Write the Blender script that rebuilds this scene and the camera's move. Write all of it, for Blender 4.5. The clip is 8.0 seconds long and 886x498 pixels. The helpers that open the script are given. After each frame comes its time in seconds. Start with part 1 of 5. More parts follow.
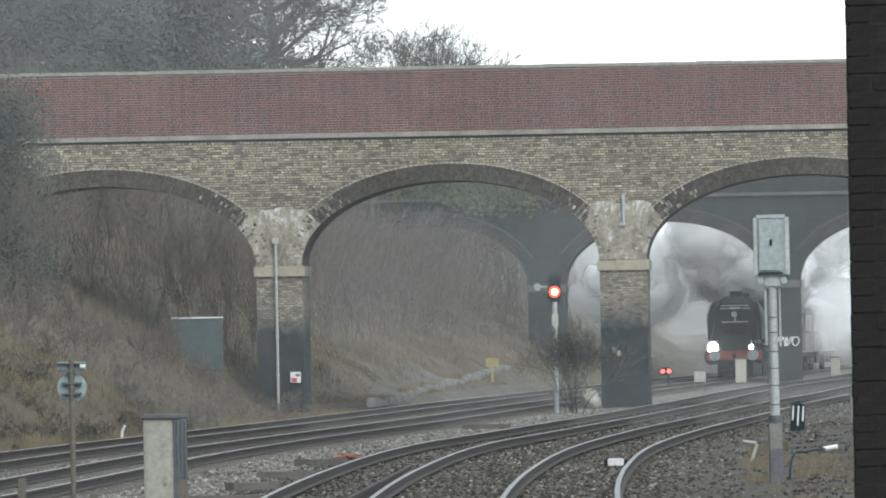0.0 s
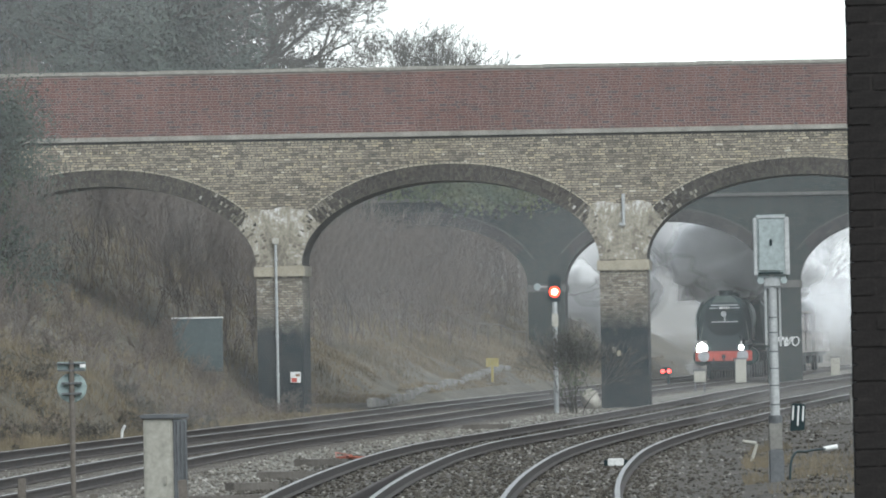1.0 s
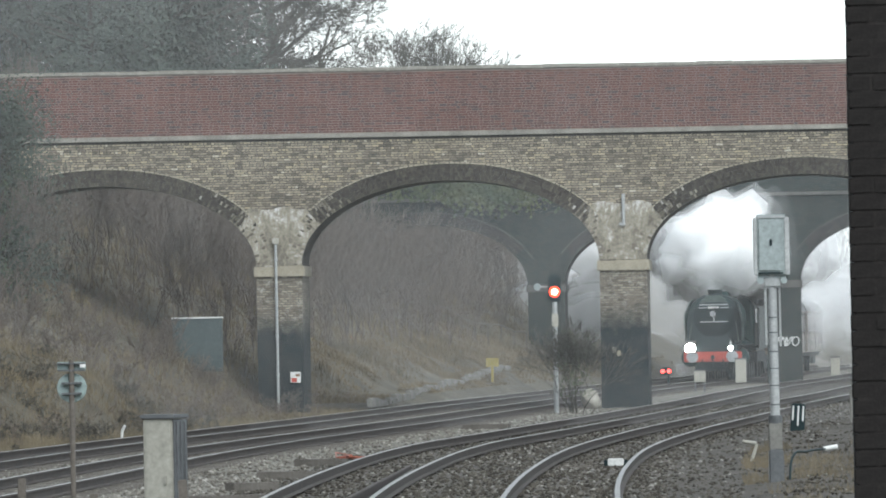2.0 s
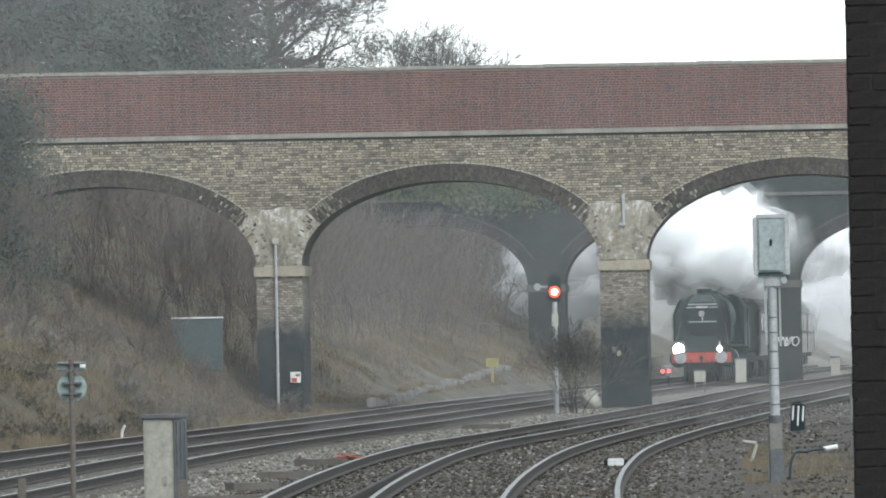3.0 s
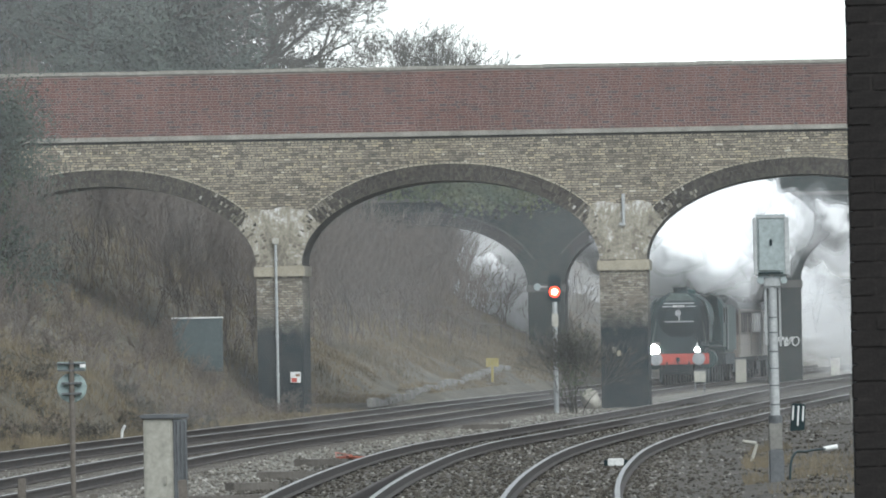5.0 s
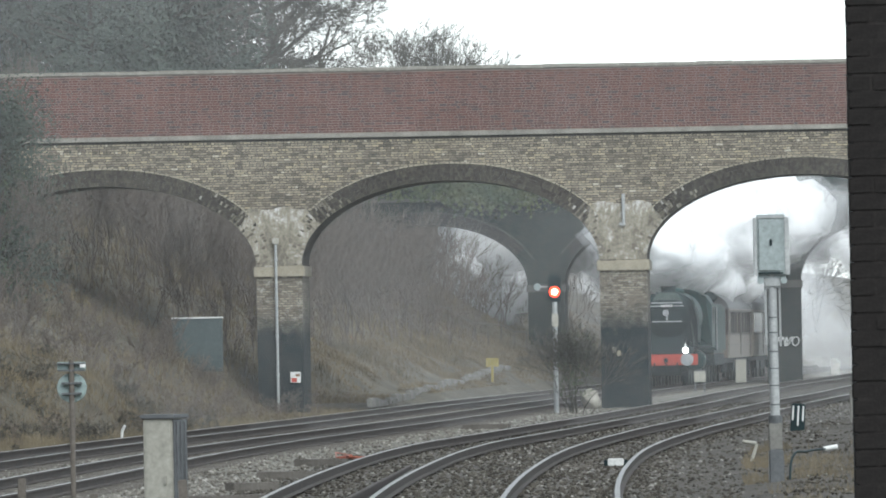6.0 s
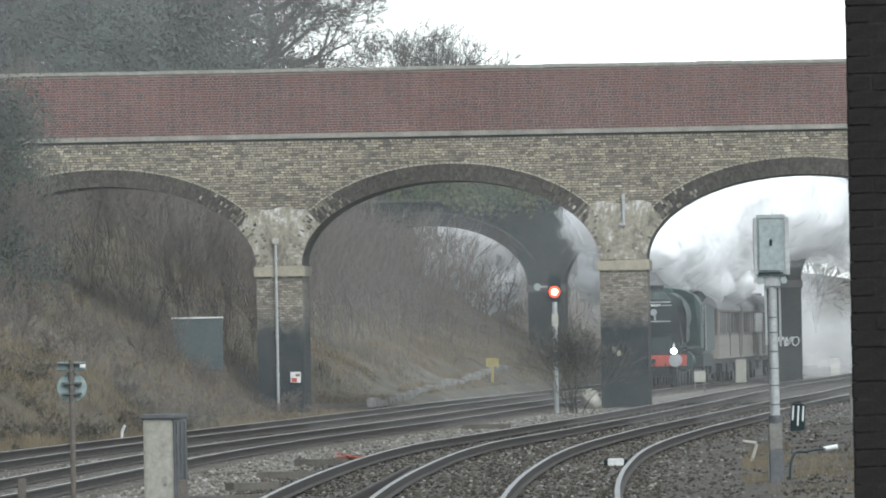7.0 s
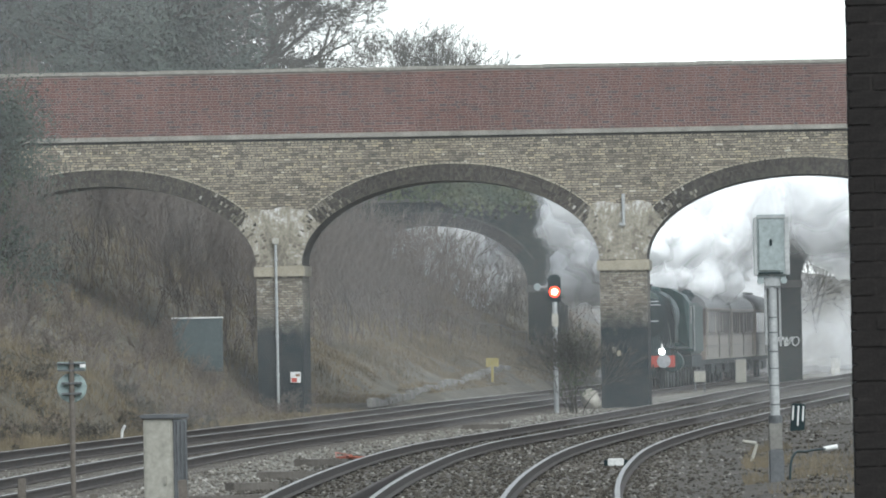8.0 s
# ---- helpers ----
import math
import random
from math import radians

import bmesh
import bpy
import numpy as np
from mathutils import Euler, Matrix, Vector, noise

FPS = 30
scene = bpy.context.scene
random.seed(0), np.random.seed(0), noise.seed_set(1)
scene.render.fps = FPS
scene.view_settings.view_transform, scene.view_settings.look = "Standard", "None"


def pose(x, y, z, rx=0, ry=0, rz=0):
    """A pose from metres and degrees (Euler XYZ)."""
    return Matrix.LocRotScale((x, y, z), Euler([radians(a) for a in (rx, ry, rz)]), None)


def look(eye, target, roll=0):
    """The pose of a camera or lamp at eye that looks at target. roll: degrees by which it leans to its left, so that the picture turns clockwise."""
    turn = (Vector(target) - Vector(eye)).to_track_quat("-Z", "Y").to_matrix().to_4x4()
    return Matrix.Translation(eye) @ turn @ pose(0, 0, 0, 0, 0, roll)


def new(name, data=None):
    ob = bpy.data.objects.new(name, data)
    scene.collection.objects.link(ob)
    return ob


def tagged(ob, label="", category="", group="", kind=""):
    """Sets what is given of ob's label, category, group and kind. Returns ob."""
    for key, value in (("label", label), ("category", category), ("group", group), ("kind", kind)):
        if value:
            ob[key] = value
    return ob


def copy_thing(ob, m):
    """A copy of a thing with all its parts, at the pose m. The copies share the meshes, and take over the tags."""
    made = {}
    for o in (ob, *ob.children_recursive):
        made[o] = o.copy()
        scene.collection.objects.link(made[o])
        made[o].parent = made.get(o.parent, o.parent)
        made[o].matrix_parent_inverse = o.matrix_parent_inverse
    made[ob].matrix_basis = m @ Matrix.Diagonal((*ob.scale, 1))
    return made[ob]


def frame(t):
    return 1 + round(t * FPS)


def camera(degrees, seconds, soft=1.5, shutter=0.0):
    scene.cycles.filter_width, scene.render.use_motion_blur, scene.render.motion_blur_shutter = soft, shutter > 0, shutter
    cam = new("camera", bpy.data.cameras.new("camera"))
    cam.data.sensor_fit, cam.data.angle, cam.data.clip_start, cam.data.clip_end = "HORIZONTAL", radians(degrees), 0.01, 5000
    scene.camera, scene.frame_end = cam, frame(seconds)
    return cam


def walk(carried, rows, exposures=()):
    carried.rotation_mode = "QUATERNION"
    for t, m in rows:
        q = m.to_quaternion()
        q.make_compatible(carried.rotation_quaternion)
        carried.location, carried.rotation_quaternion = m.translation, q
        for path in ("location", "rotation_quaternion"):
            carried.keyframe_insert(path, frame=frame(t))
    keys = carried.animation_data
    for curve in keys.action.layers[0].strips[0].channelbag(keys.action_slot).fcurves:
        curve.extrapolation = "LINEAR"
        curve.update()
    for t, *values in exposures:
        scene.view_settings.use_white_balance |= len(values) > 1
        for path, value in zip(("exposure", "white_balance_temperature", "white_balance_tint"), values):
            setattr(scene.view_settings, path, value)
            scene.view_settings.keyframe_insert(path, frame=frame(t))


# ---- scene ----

import itertools
cam = camera(5.6102, 8.0, soft=1.85)
EYE = (0.0, 0.0, 2.1)
SHOT = look(EYE, (0.0, 16000.0, 2.1 + 157.0), -1.06)
walk(cam, [(0.0, SHOT), (8.0, SHOT)], [(0.0, 1.08, 6100, 4), (8.0, 1.08, 6100, 4)])

# ---- light: bright overcast winter day ----
world = bpy.data.worlds.new("overcast_sky")
scene.world = world
world.use_nodes = True
wn = world.node_tree.nodes
sky = wn.new("ShaderNodeTexSky")
sky.sky_type = 'NISHITA'
sky.sun_disc = False
sky.sun_elevation, sky.sun_rotation = radians(50), radians(156)
sky.air_density, sky.dust_density, sky.ozone_density = 1.0, 1.0, 1.0
wn["Background"].inputs[1].default_value = 0.15
cloud = wn.new("ShaderNodeHueSaturation")
cloud.inputs["Saturation"].default_value = 0.22
world.node_tree.links.new(sky.outputs[0], cloud.inputs["Color"])
world.node_tree.links.new(cloud.outputs[0], wn["Background"].inputs[0])
sun = new("sun", bpy.data.lights.new("sun", 'SUN'))
sun.data.energy, sun.data.angle, sun.data.color = 1.5, radians(40), (1.0, 0.97, 0.93)
sun.matrix_basis = look((28, -62, 81), (0, 0, 0))


# ---- materials ----
# darkens base colours against the raised exposure, so the steam looks brighter
BASE_SCALE = 0.67


def dim(c):
    """A base colour scaled down to offset the raised exposure."""
    return tuple(v * BASE_SCALE for v in c)


def dims(stops):
    return [(p, dim(c)) for p, c in stops]


def ramp(nt, fac, stops):
    n = nt.nodes.new("ShaderNodeValToRGB")
    els = n.color_ramp.elements
    els[0].position, els[0].color = stops[0][0], (*stops[0][1], 1)
    els[1].position, els[1].color = stops[-1][0], (*stops[-1][1], 1)
    for p, c in stops[1:-1]:
        e = els.new(p)
        e.color = (*c, 1)
    nt.links.new(fac, n.inputs[0])
    return n.outputs[0]


def tex(nt, scale, detail=4, rough=0.6, stretch=(1, 1, 1), coords="Object"):
    c = nt.nodes.new("ShaderNodeTexCoord")
    m = nt.nodes.new("ShaderNodeMapping")
    m.inputs["Scale"].default_value = stretch
    nt.links.new(c.outputs[coords], m.inputs[0])
    n = nt.nodes.new("ShaderNodeTexNoise")
    n.inputs["Scale"].default_value, n.inputs["Detail"].default_value, n.inputs["Roughness"].default_value = scale, detail, rough
    nt.links.new(m.outputs[0], n.inputs["Vector"])
    return n.outputs["Fac"]


def mixc(nt, fac, a, b, mode='MIX'):
    n = nt.nodes.new("ShaderNodeMix")
    n.data_type, n.blend_type = 'RGBA', mode
    for sock, v in ((n.inputs[0], fac), (n.inputs[6], a), (n.inputs[7], b)):
        if isinstance(v, (int, float)):
            sock.default_value = v
        elif isinstance(v, tuple):
            sock.default_value = (*v, 1)
        else:
            nt.links.new(v, sock)
    return n.outputs[2]


def bump(nt, height, strength, dist):
    b = nt.nodes.new("ShaderNodeBump")
    b.inputs["Strength"].default_value, b.inputs["Distance"].default_value = strength, dist
    nt.links.new(height, b.inputs["Height"])
    nt.links.new(b.outputs[0], nt.nodes["Principled BSDF"].inputs["Normal"])


def base_mat(name, rough=0.8, metal=0.0):
    m = bpy.data.materials.new(name)
    m.use_nodes = True
    p = m.node_tree.nodes["Principled BSDF"]
    p.inputs["Roughness"].default_value, p.inputs["Metallic"].default_value = rough, metal
    return m, m.node_tree, p


def worn(name, c1, c2, scale=3.0, rough=0.8, metal=0.0, fine=40.0, relief=0.2, dist=0.01, stretch=(1, 1, 1), spec=0.35):
    """A surface of two tones with fine grain and relief."""
    m, nt, p = base_mat(name, rough, metal)
    p.inputs["Specular IOR Level"].default_value = spec
    big = ramp(nt, tex(nt, scale, 5, 0.65, stretch), [(0.3, dim(c1)), (0.7, dim(c2))])
    grain = ramp(nt, tex(nt, fine, 3, 0.7), [(0.25, (0.72, 0.72, 0.72)), (0.75, (1.2, 1.2, 1.2))])
    nt.links.new(mixc(nt, 1.0, big, grain, 'MULTIPLY'), p.inputs["Base Color"])
    bump(nt, tex(nt, fine, 4), relief, dist)
    return m


def masonry(name, tones, mortar, uv=False, course=0.075, length=0.175, patches=None, streak=0.4, joint=0.013):
    """Brickwork with tones brick by brick, mortar joints, streaks and patches of lime."""
    m, nt, p = base_mat(name, 0.9)
    p.inputs["Specular IOR Level"].default_value = 0.25
    c = nt.nodes.new("ShaderNodeTexCoord")
    if uv:
        vec = c.outputs["UV"]
    else:
        sp, cb, ad = (nt.nodes.new(k) for k in ("ShaderNodeSeparateXYZ", "ShaderNodeCombineXYZ", "ShaderNodeMath"))
        nt.links.new(c.outputs["Object"], sp.inputs[0])
        nt.links.new(sp.outputs[0], ad.inputs[0])
        nt.links.new(sp.outputs[1], ad.inputs[1])
        nt.links.new(ad.outputs[0], cb.inputs[0])
        nt.links.new(sp.outputs[2], cb.inputs[1])
        vec = cb.outputs[0]
    b = nt.nodes.new("ShaderNodeTexBrick")
    nt.links.new(vec, b.inputs["Vector"])
    for k, v in (("Scale", 1.0), ("Mortar Size", joint), ("Mortar Smooth", 0.2), ("Brick Width", length), ("Row Height", course), ("Bias", 0.0)):
        b.inputs[k].default_value = v
    b.inputs["Color1"].default_value, b.inputs["Color2"].default_value, b.inputs["Mortar"].default_value = (0, 0, 0, 1), (1, 1, 1, 1), (0.5, 0.5, 0.5, 1)
    tone = ramp(nt, b.outputs["Color"], dims(tones))
    blot = ramp(nt, tex(nt, 0.5, 6, 0.7), [(0.3, (0.72, 0.72, 0.74)), (0.7, (1.18, 1.15, 1.1))])
    col = mixc(nt, 1.0, tone, blot, 'MULTIPLY')
    st = ramp(nt, tex(nt, 1.2, 4, 0.6, (1, 1, 0.12)), [(0.42, (0.55, 0.55, 0.56)), (0.62, (1.05, 1.05, 1.05))])
    col = mixc(nt, streak, col, mixc(nt, 1.0, col, st, 'MULTIPLY'))
    col = mixc(nt, b.outputs["Fac"], col, dim(mortar))
    if patches:
        mask = ramp(nt, tex(nt, 2.6, 9, 0.8), [(0.53, (0, 0, 0)), (0.72, (1, 1, 1))])
        col = mixc(nt, mask, col, dim(patches))
    nt.links.new(col, p.inputs["Base Color"])
    inv = nt.nodes.new("ShaderNodeMath")
    inv.operation = 'SUBTRACT'
    inv.inputs[0].default_value = 1.0
    nt.links.new(b.outputs["Fac"], inv.inputs[1])
    bump(nt, inv.outputs[0], 0.6, 0.012)
    return m


def glow(name, color, strength):
    m, nt, p = base_mat(name, 0.4)
    p.inputs["Base Color"].default_value = (*color, 1)
    p.inputs["Emission Color"].default_value = (*color, 1)
    p.inputs["Emission Strength"].default_value = strength
    return m


def island_material(name, stops, source="island", blot=0.0):
    """Tones piece by piece, over joined pieces or over objects, with soft blotches across the whole."""
    m, nt, p = base_mat(name, 0.93)
    p.inputs["Specular IOR Level"].default_value = 0.25
    if source == "island":
        fac = nt.nodes.new("ShaderNodeNewGeometry").outputs["Random Per Island"]
    else:
        fac = nt.nodes.new("ShaderNodeObjectInfo").outputs["Random"]
    col = ramp(nt, fac, dims(stops))
    if blot:
        lo, hi = 1 - blot, 1 + blot * .6
        col = mixc(nt, 1.0, col, ramp(nt, tex(nt, 0.45, 6, 0.7), [(0.3, (lo, lo, lo)), (0.7, (hi, hi, hi))]), 'MULTIPLY')
        col = mixc(nt, 1.0, col, ramp(nt, tex(nt, 22, 3, 0.7), [(0.3, (0.8, 0.8, 0.8)), (0.7, (1.15, 1.15, 1.15))]), 'MULTIPLY')
    nt.links.new(col, p.inputs["Base Color"])
    return m


def lime_render(name):
    """Cement render stained by leached lime: pale runs, beige ground, dark damp spots."""
    m, nt, p = base_mat(name, 0.92)
    col = ramp(nt, tex(nt, 1.5, 10, 0.8, (1, 1, 0.6)), dims([(0.36, (0.10, 0.09, 0.075)), (0.46, (0.24, 0.215, 0.165)), (0.54, (0.33, 0.30, 0.24)), (0.62, (0.6, 0.585, 0.55))]))
    col = mixc(nt, 1.0, col, ramp(nt, tex(nt, 11, 4, 0.7), [(0.3, (0.66, 0.66, 0.66)), (0.65, (1.12, 1.12, 1.12))]), 'MULTIPLY')
    nt.links.new(col, p.inputs["Base Color"])
    bump(nt, tex(nt, 9, 5), 0.5, 0.03)
    return m


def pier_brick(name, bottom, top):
    """Pier brickwork that turns blackish towards the foot, below a ragged line."""
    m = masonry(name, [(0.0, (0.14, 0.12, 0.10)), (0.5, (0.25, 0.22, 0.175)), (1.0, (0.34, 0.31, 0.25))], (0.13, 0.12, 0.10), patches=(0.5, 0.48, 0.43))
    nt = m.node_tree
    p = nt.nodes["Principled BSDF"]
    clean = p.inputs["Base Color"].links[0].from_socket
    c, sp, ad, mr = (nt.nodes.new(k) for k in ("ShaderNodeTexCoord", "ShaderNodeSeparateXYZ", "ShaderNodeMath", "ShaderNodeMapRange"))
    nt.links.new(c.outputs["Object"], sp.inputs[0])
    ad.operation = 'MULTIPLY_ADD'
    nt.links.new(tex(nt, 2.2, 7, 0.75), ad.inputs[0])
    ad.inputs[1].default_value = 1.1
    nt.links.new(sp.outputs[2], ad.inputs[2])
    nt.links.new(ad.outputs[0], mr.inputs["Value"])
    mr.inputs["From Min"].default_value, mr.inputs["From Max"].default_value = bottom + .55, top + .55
    # blackish teal and brown tones for the lower part of the pier
    blackish = mixc(nt, 1.0, ramp(nt, tex(nt, 1.3, 6, 0.7), [(0.3, (0.010, 0.017, 0.020)), (0.7, (0.034, 0.037, 0.036))]),
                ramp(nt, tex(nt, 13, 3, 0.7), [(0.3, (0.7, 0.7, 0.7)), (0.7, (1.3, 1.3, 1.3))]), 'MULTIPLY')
    nt.links.new(mixc(nt, mr.outputs["Result"], blackish, clean), p.inputs["Base Color"])
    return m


YELLOW = [(0.0, (0.14, 0.125, 0.105)), (0.2, (0.22, 0.195, 0.155)), (0.5, (0.295, 0.258, 0.20)), (0.85, (0.36, 0.312, 0.235)), (0.96, (0.43, 0.365, 0.25)), (1.0, (0.52, 0.48, 0.4))]
RED = [(0.0, (0.088, 0.075, 0.08)), (0.12, (0.125, 0.076, 0.07)), (0.5, (0.155, 0.08, 0.07)), (1.0, (0.19, 0.102, 0.086))]
M = {}
M["yellow_bricks"] = island_material("yellow_bricks", YELLOW, "island", 0.3)
M["yellow_brick_piece"] = island_material("yellow_brick_piece", YELLOW, "object", 0.3)
M["red_bricks"] = island_material("red_bricks", RED, "island", 0.18)
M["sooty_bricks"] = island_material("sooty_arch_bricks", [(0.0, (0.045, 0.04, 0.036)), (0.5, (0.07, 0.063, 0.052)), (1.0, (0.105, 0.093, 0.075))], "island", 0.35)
M["limed_bricks"] = island_material("limed_arch_bricks", [(0.0, (0.12, 0.105, 0.085)), (0.5, (0.19, 0.17, 0.135)), (0.85, (0.31, 0.285, 0.235)), (1.0, (0.42, 0.4, 0.36))], "island", 0.4)
M["dark_mortar"] = worn("sooty_mortar", (0.045, 0.043, 0.04), (0.085, 0.08, 0.07), 1.0, 0.95, fine=25)
M["pale_mortar"] = worn("pale_mortar", (0.25, 0.205, 0.18), (0.36, 0.30, 0.27), 1.0, 0.95, fine=25)
M["lime_render"] = lime_render("lime_streaked_render")
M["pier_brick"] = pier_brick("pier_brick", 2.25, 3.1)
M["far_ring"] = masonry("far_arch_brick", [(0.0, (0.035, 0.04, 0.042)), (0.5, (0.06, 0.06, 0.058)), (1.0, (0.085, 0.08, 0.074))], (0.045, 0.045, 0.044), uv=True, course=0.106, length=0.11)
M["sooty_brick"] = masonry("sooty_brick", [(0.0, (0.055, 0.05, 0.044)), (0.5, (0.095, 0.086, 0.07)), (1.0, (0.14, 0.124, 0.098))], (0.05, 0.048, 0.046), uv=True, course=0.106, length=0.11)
# the teal of hazy shade is put into the far bridge's brick tones
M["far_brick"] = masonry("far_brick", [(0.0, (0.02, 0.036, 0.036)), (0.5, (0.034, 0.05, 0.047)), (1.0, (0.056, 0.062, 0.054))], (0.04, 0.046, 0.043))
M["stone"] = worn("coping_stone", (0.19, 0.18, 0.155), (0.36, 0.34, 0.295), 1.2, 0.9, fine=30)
# darker stone for the far bridge
M["far_stone"] = worn("dark_far_stone", (0.08, 0.08, 0.078), (0.14, 0.135, 0.125), 1.5, 0.9, fine=30)
M["cap_stone"] = worn("impost_stone", (0.28, 0.25, 0.19), (0.42, 0.38, 0.29), 1.8, 0.9, fine=30)
M["ballast"] = worn("ballast", (0.115, 0.106, 0.088), (0.20, 0.187, 0.16), 0.35, 0.95, fine=9, relief=0.9, dist=0.05)
M["rail_side"] = worn("rusty_rail", (0.035, 0.03, 0.028), (0.07, 0.055, 0.045), 2, 0.8, fine=30)
M["rail_top"] = worn("polished_rail_head", (0.20, 0.185, 0.165), (0.31, 0.295, 0.27), 2, 0.45, 0.7, fine=20)
M["sleeper"] = worn("weathered_sleeper", (0.09, 0.08, 0.07), (0.19, 0.175, 0.155), 1.0, 0.9, fine=25)
M["grass"] = worn("dry_grass", (0.10, 0.088, 0.066), (0.26, 0.212, 0.138), 0.25, 0.95, fine=6)
M["twig"] = worn("bare_twigs", (0.12, 0.10, 0.085), (0.20, 0.17, 0.145), 0.6, 0.95, fine=10)
M["bark"] = worn("bark", (0.06, 0.058, 0.05), (0.12, 0.11, 0.095), 0.8, 0.95, fine=14)
M["ivy"] = worn("ivy_leaves", (0.03, 0.06, 0.034), (0.095, 0.105, 0.045), 0.8, 0.7, fine=8)
M["evergreen"] = worn("dull_evergreen", (0.05, 0.066, 0.056), (0.10, 0.115, 0.095), 0.5, 0.9, fine=6)
M["cinder"] = worn("brown_cinder_ballast", (0.04, 0.035, 0.028), (0.088, 0.078, 0.062), 0.4, 0.95, fine=9, relief=0.9, dist=0.05)
M["trough"] = worn("old_concrete", (0.16, 0.155, 0.14), (0.28, 0.27, 0.25), 1.0, 0.9, fine=20)
M["soil"] = worn("bank_soil", (0.06, 0.055, 0.043), (0.13, 0.115, 0.085), 0.5, 0.95, fine=7, relief=0.6, dist=0.1)
M["loco_green"] = worn("loco_green_paint", (0.010, 0.036, 0.036), (0.018, 0.05, 0.048), 1.5, 0.45, fine=12, relief=0.03, spec=0.15)
M["loco_black"] = worn("loco_black_paint", (0.012, 0.024, 0.027), (0.022, 0.038, 0.04), 2, 0.6, fine=15, relief=0.03, spec=0.15)
M["loco_grey"] = worn("pale_smokebox_paint", (0.035, 0.06, 0.056), (0.10, 0.125, 0.115), 2, 0.5, fine=15)
M["beam_red"] = worn("buffer_beam_red", (0.36, 0.05, 0.036), (0.46, 0.075, 0.05), 2, 0.45, fine=12)
M["white"] = worn("white_paint", (0.62, 0.62, 0.6), (0.8, 0.8, 0.78), 2, 0.5, fine=12)
M["steel"] = worn("bright_steel", (0.35, 0.36, 0.37), (0.55, 0.56, 0.57), 3, 0.35, 0.7, fine=20)
M["coach_cream"] = worn("coach_lower_panel", (0.19, 0.165, 0.14), (0.26, 0.225, 0.19), 1.2, 0.45, fine=10)
M["coach_dark"] = worn("coach_maroon", (0.06, 0.048, 0.045), (0.10, 0.08, 0.07), 1.2, 0.4, fine=10)
M["coach_roof"] = worn("coach_roof_grey", (0.16, 0.165, 0.17), (0.26, 0.26, 0.26), 1.0, 0.7, fine=10)
M["glass"] = worn("coach_window_glass", (0.03, 0.035, 0.04), (0.05, 0.055, 0.06), 1.0, 0.12, fine=4, relief=0.0)
M["galv"] = worn("galvanised_steel", (0.36, 0.37, 0.37), (0.5, 0.51, 0.5), 2.5, 0.55, 0.25, fine=18)
M["signal_grey"] = worn("signal_grey_paint", (0.29, 0.335, 0.335), (0.34, 0.38, 0.375), 1.5, 0.5, fine=14, relief=0.02)
M["cabinet_grey"] = worn("cabinet_grey_paint", (0.37, 0.355, 0.305), (0.42, 0.405, 0.35), 1.1, 0.55, fine=12)
M["cabinet_dark"] = worn("cabinet_side_grey", (0.09, 0.095, 0.1), (0.14, 0.145, 0.15), 1.5, 0.6, fine=12)
M["rust_post"] = worn("brown_weathered_steel", (0.10, 0.085, 0.07), (0.17, 0.15, 0.13), 3, 0.8, fine=25)
M["rust"] = worn("rust", (0.16, 0.09, 0.06), (0.28, 0.17, 0.11), 3, 0.85, fine=25)
M["orange_net"] = worn("orange_plastic", (0.30, 0.09, 0.06), (0.42, 0.14, 0.09), 3, 0.7, fine=20)
M["disc_back"] = worn("sign_back_grey", (0.26, 0.33, 0.32), (0.33, 0.4, 0.385), 2.5, 0.55, fine=14)
M["yellow_sign"] = worn("faded_yellow", (0.28, 0.23, 0.08), (0.36, 0.3, 0.12), 2, 0.7, fine=14)
M["box_green"] = worn("relay_house_grey_green", (0.05, 0.07, 0.072), (0.085, 0.105, 0.104), 0.8, 0.75, fine=10)
M["lamp_white"] = glow("headlight_glow", (1.0, 0.93, 0.8), 60)
M["lamp_small"] = glow("marker_lamp_glow", (1.0, 0.95, 0.9), 12)
M["lamp_orange"] = glow("signal_orange_glow", (1.0, 0.045, 0.015), 2.2)
M["lamp_core"] = glow("signal_core_glow", (1.0, 0.72, 0.6), 9)
M["lamp_red"] = glow("signal_red_glow", (1.0, 0.05, 0.04), 2.5)


# ---- mesh helpers ----
def part(name, bm, material, parent=None, label=""):
    """Link a bmesh as one mesh object under a thing or part."""
    me = bpy.data.meshes.new(name)
    bm.to_mesh(me)
    bm.free()
    for m in (material if isinstance(material, (list, tuple)) else (material,)):
        me.materials.append(m)
    ob = new(name, me)
    ob.parent = parent
    if label:
        tagged(ob, label)
    return ob


def thing(name, label, category, m=None, group="", kind=""):
    ob = new(name)
    if m is not None:
        ob.matrix_basis = m
    return tagged(ob, label, category, group, kind)


def box(bm, x0, x1, y0, y1, z0, z1, bev=0.0):
    r = bmesh.ops.create_cube(bm, size=1.0, matrix=Matrix.Translation(((x0 + x1) / 2, (y0 + y1) / 2, (z0 + z1) / 2)) @ Matrix.Diagonal((x1 - x0, y1 - y0, z1 - z0, 1)))
    if bev:
        es = list({e for v in r["verts"] for e in v.link_edges})
        bmesh.ops.bevel(bm, geom=es, offset=bev, segments=2, affect='EDGES')
    return bm


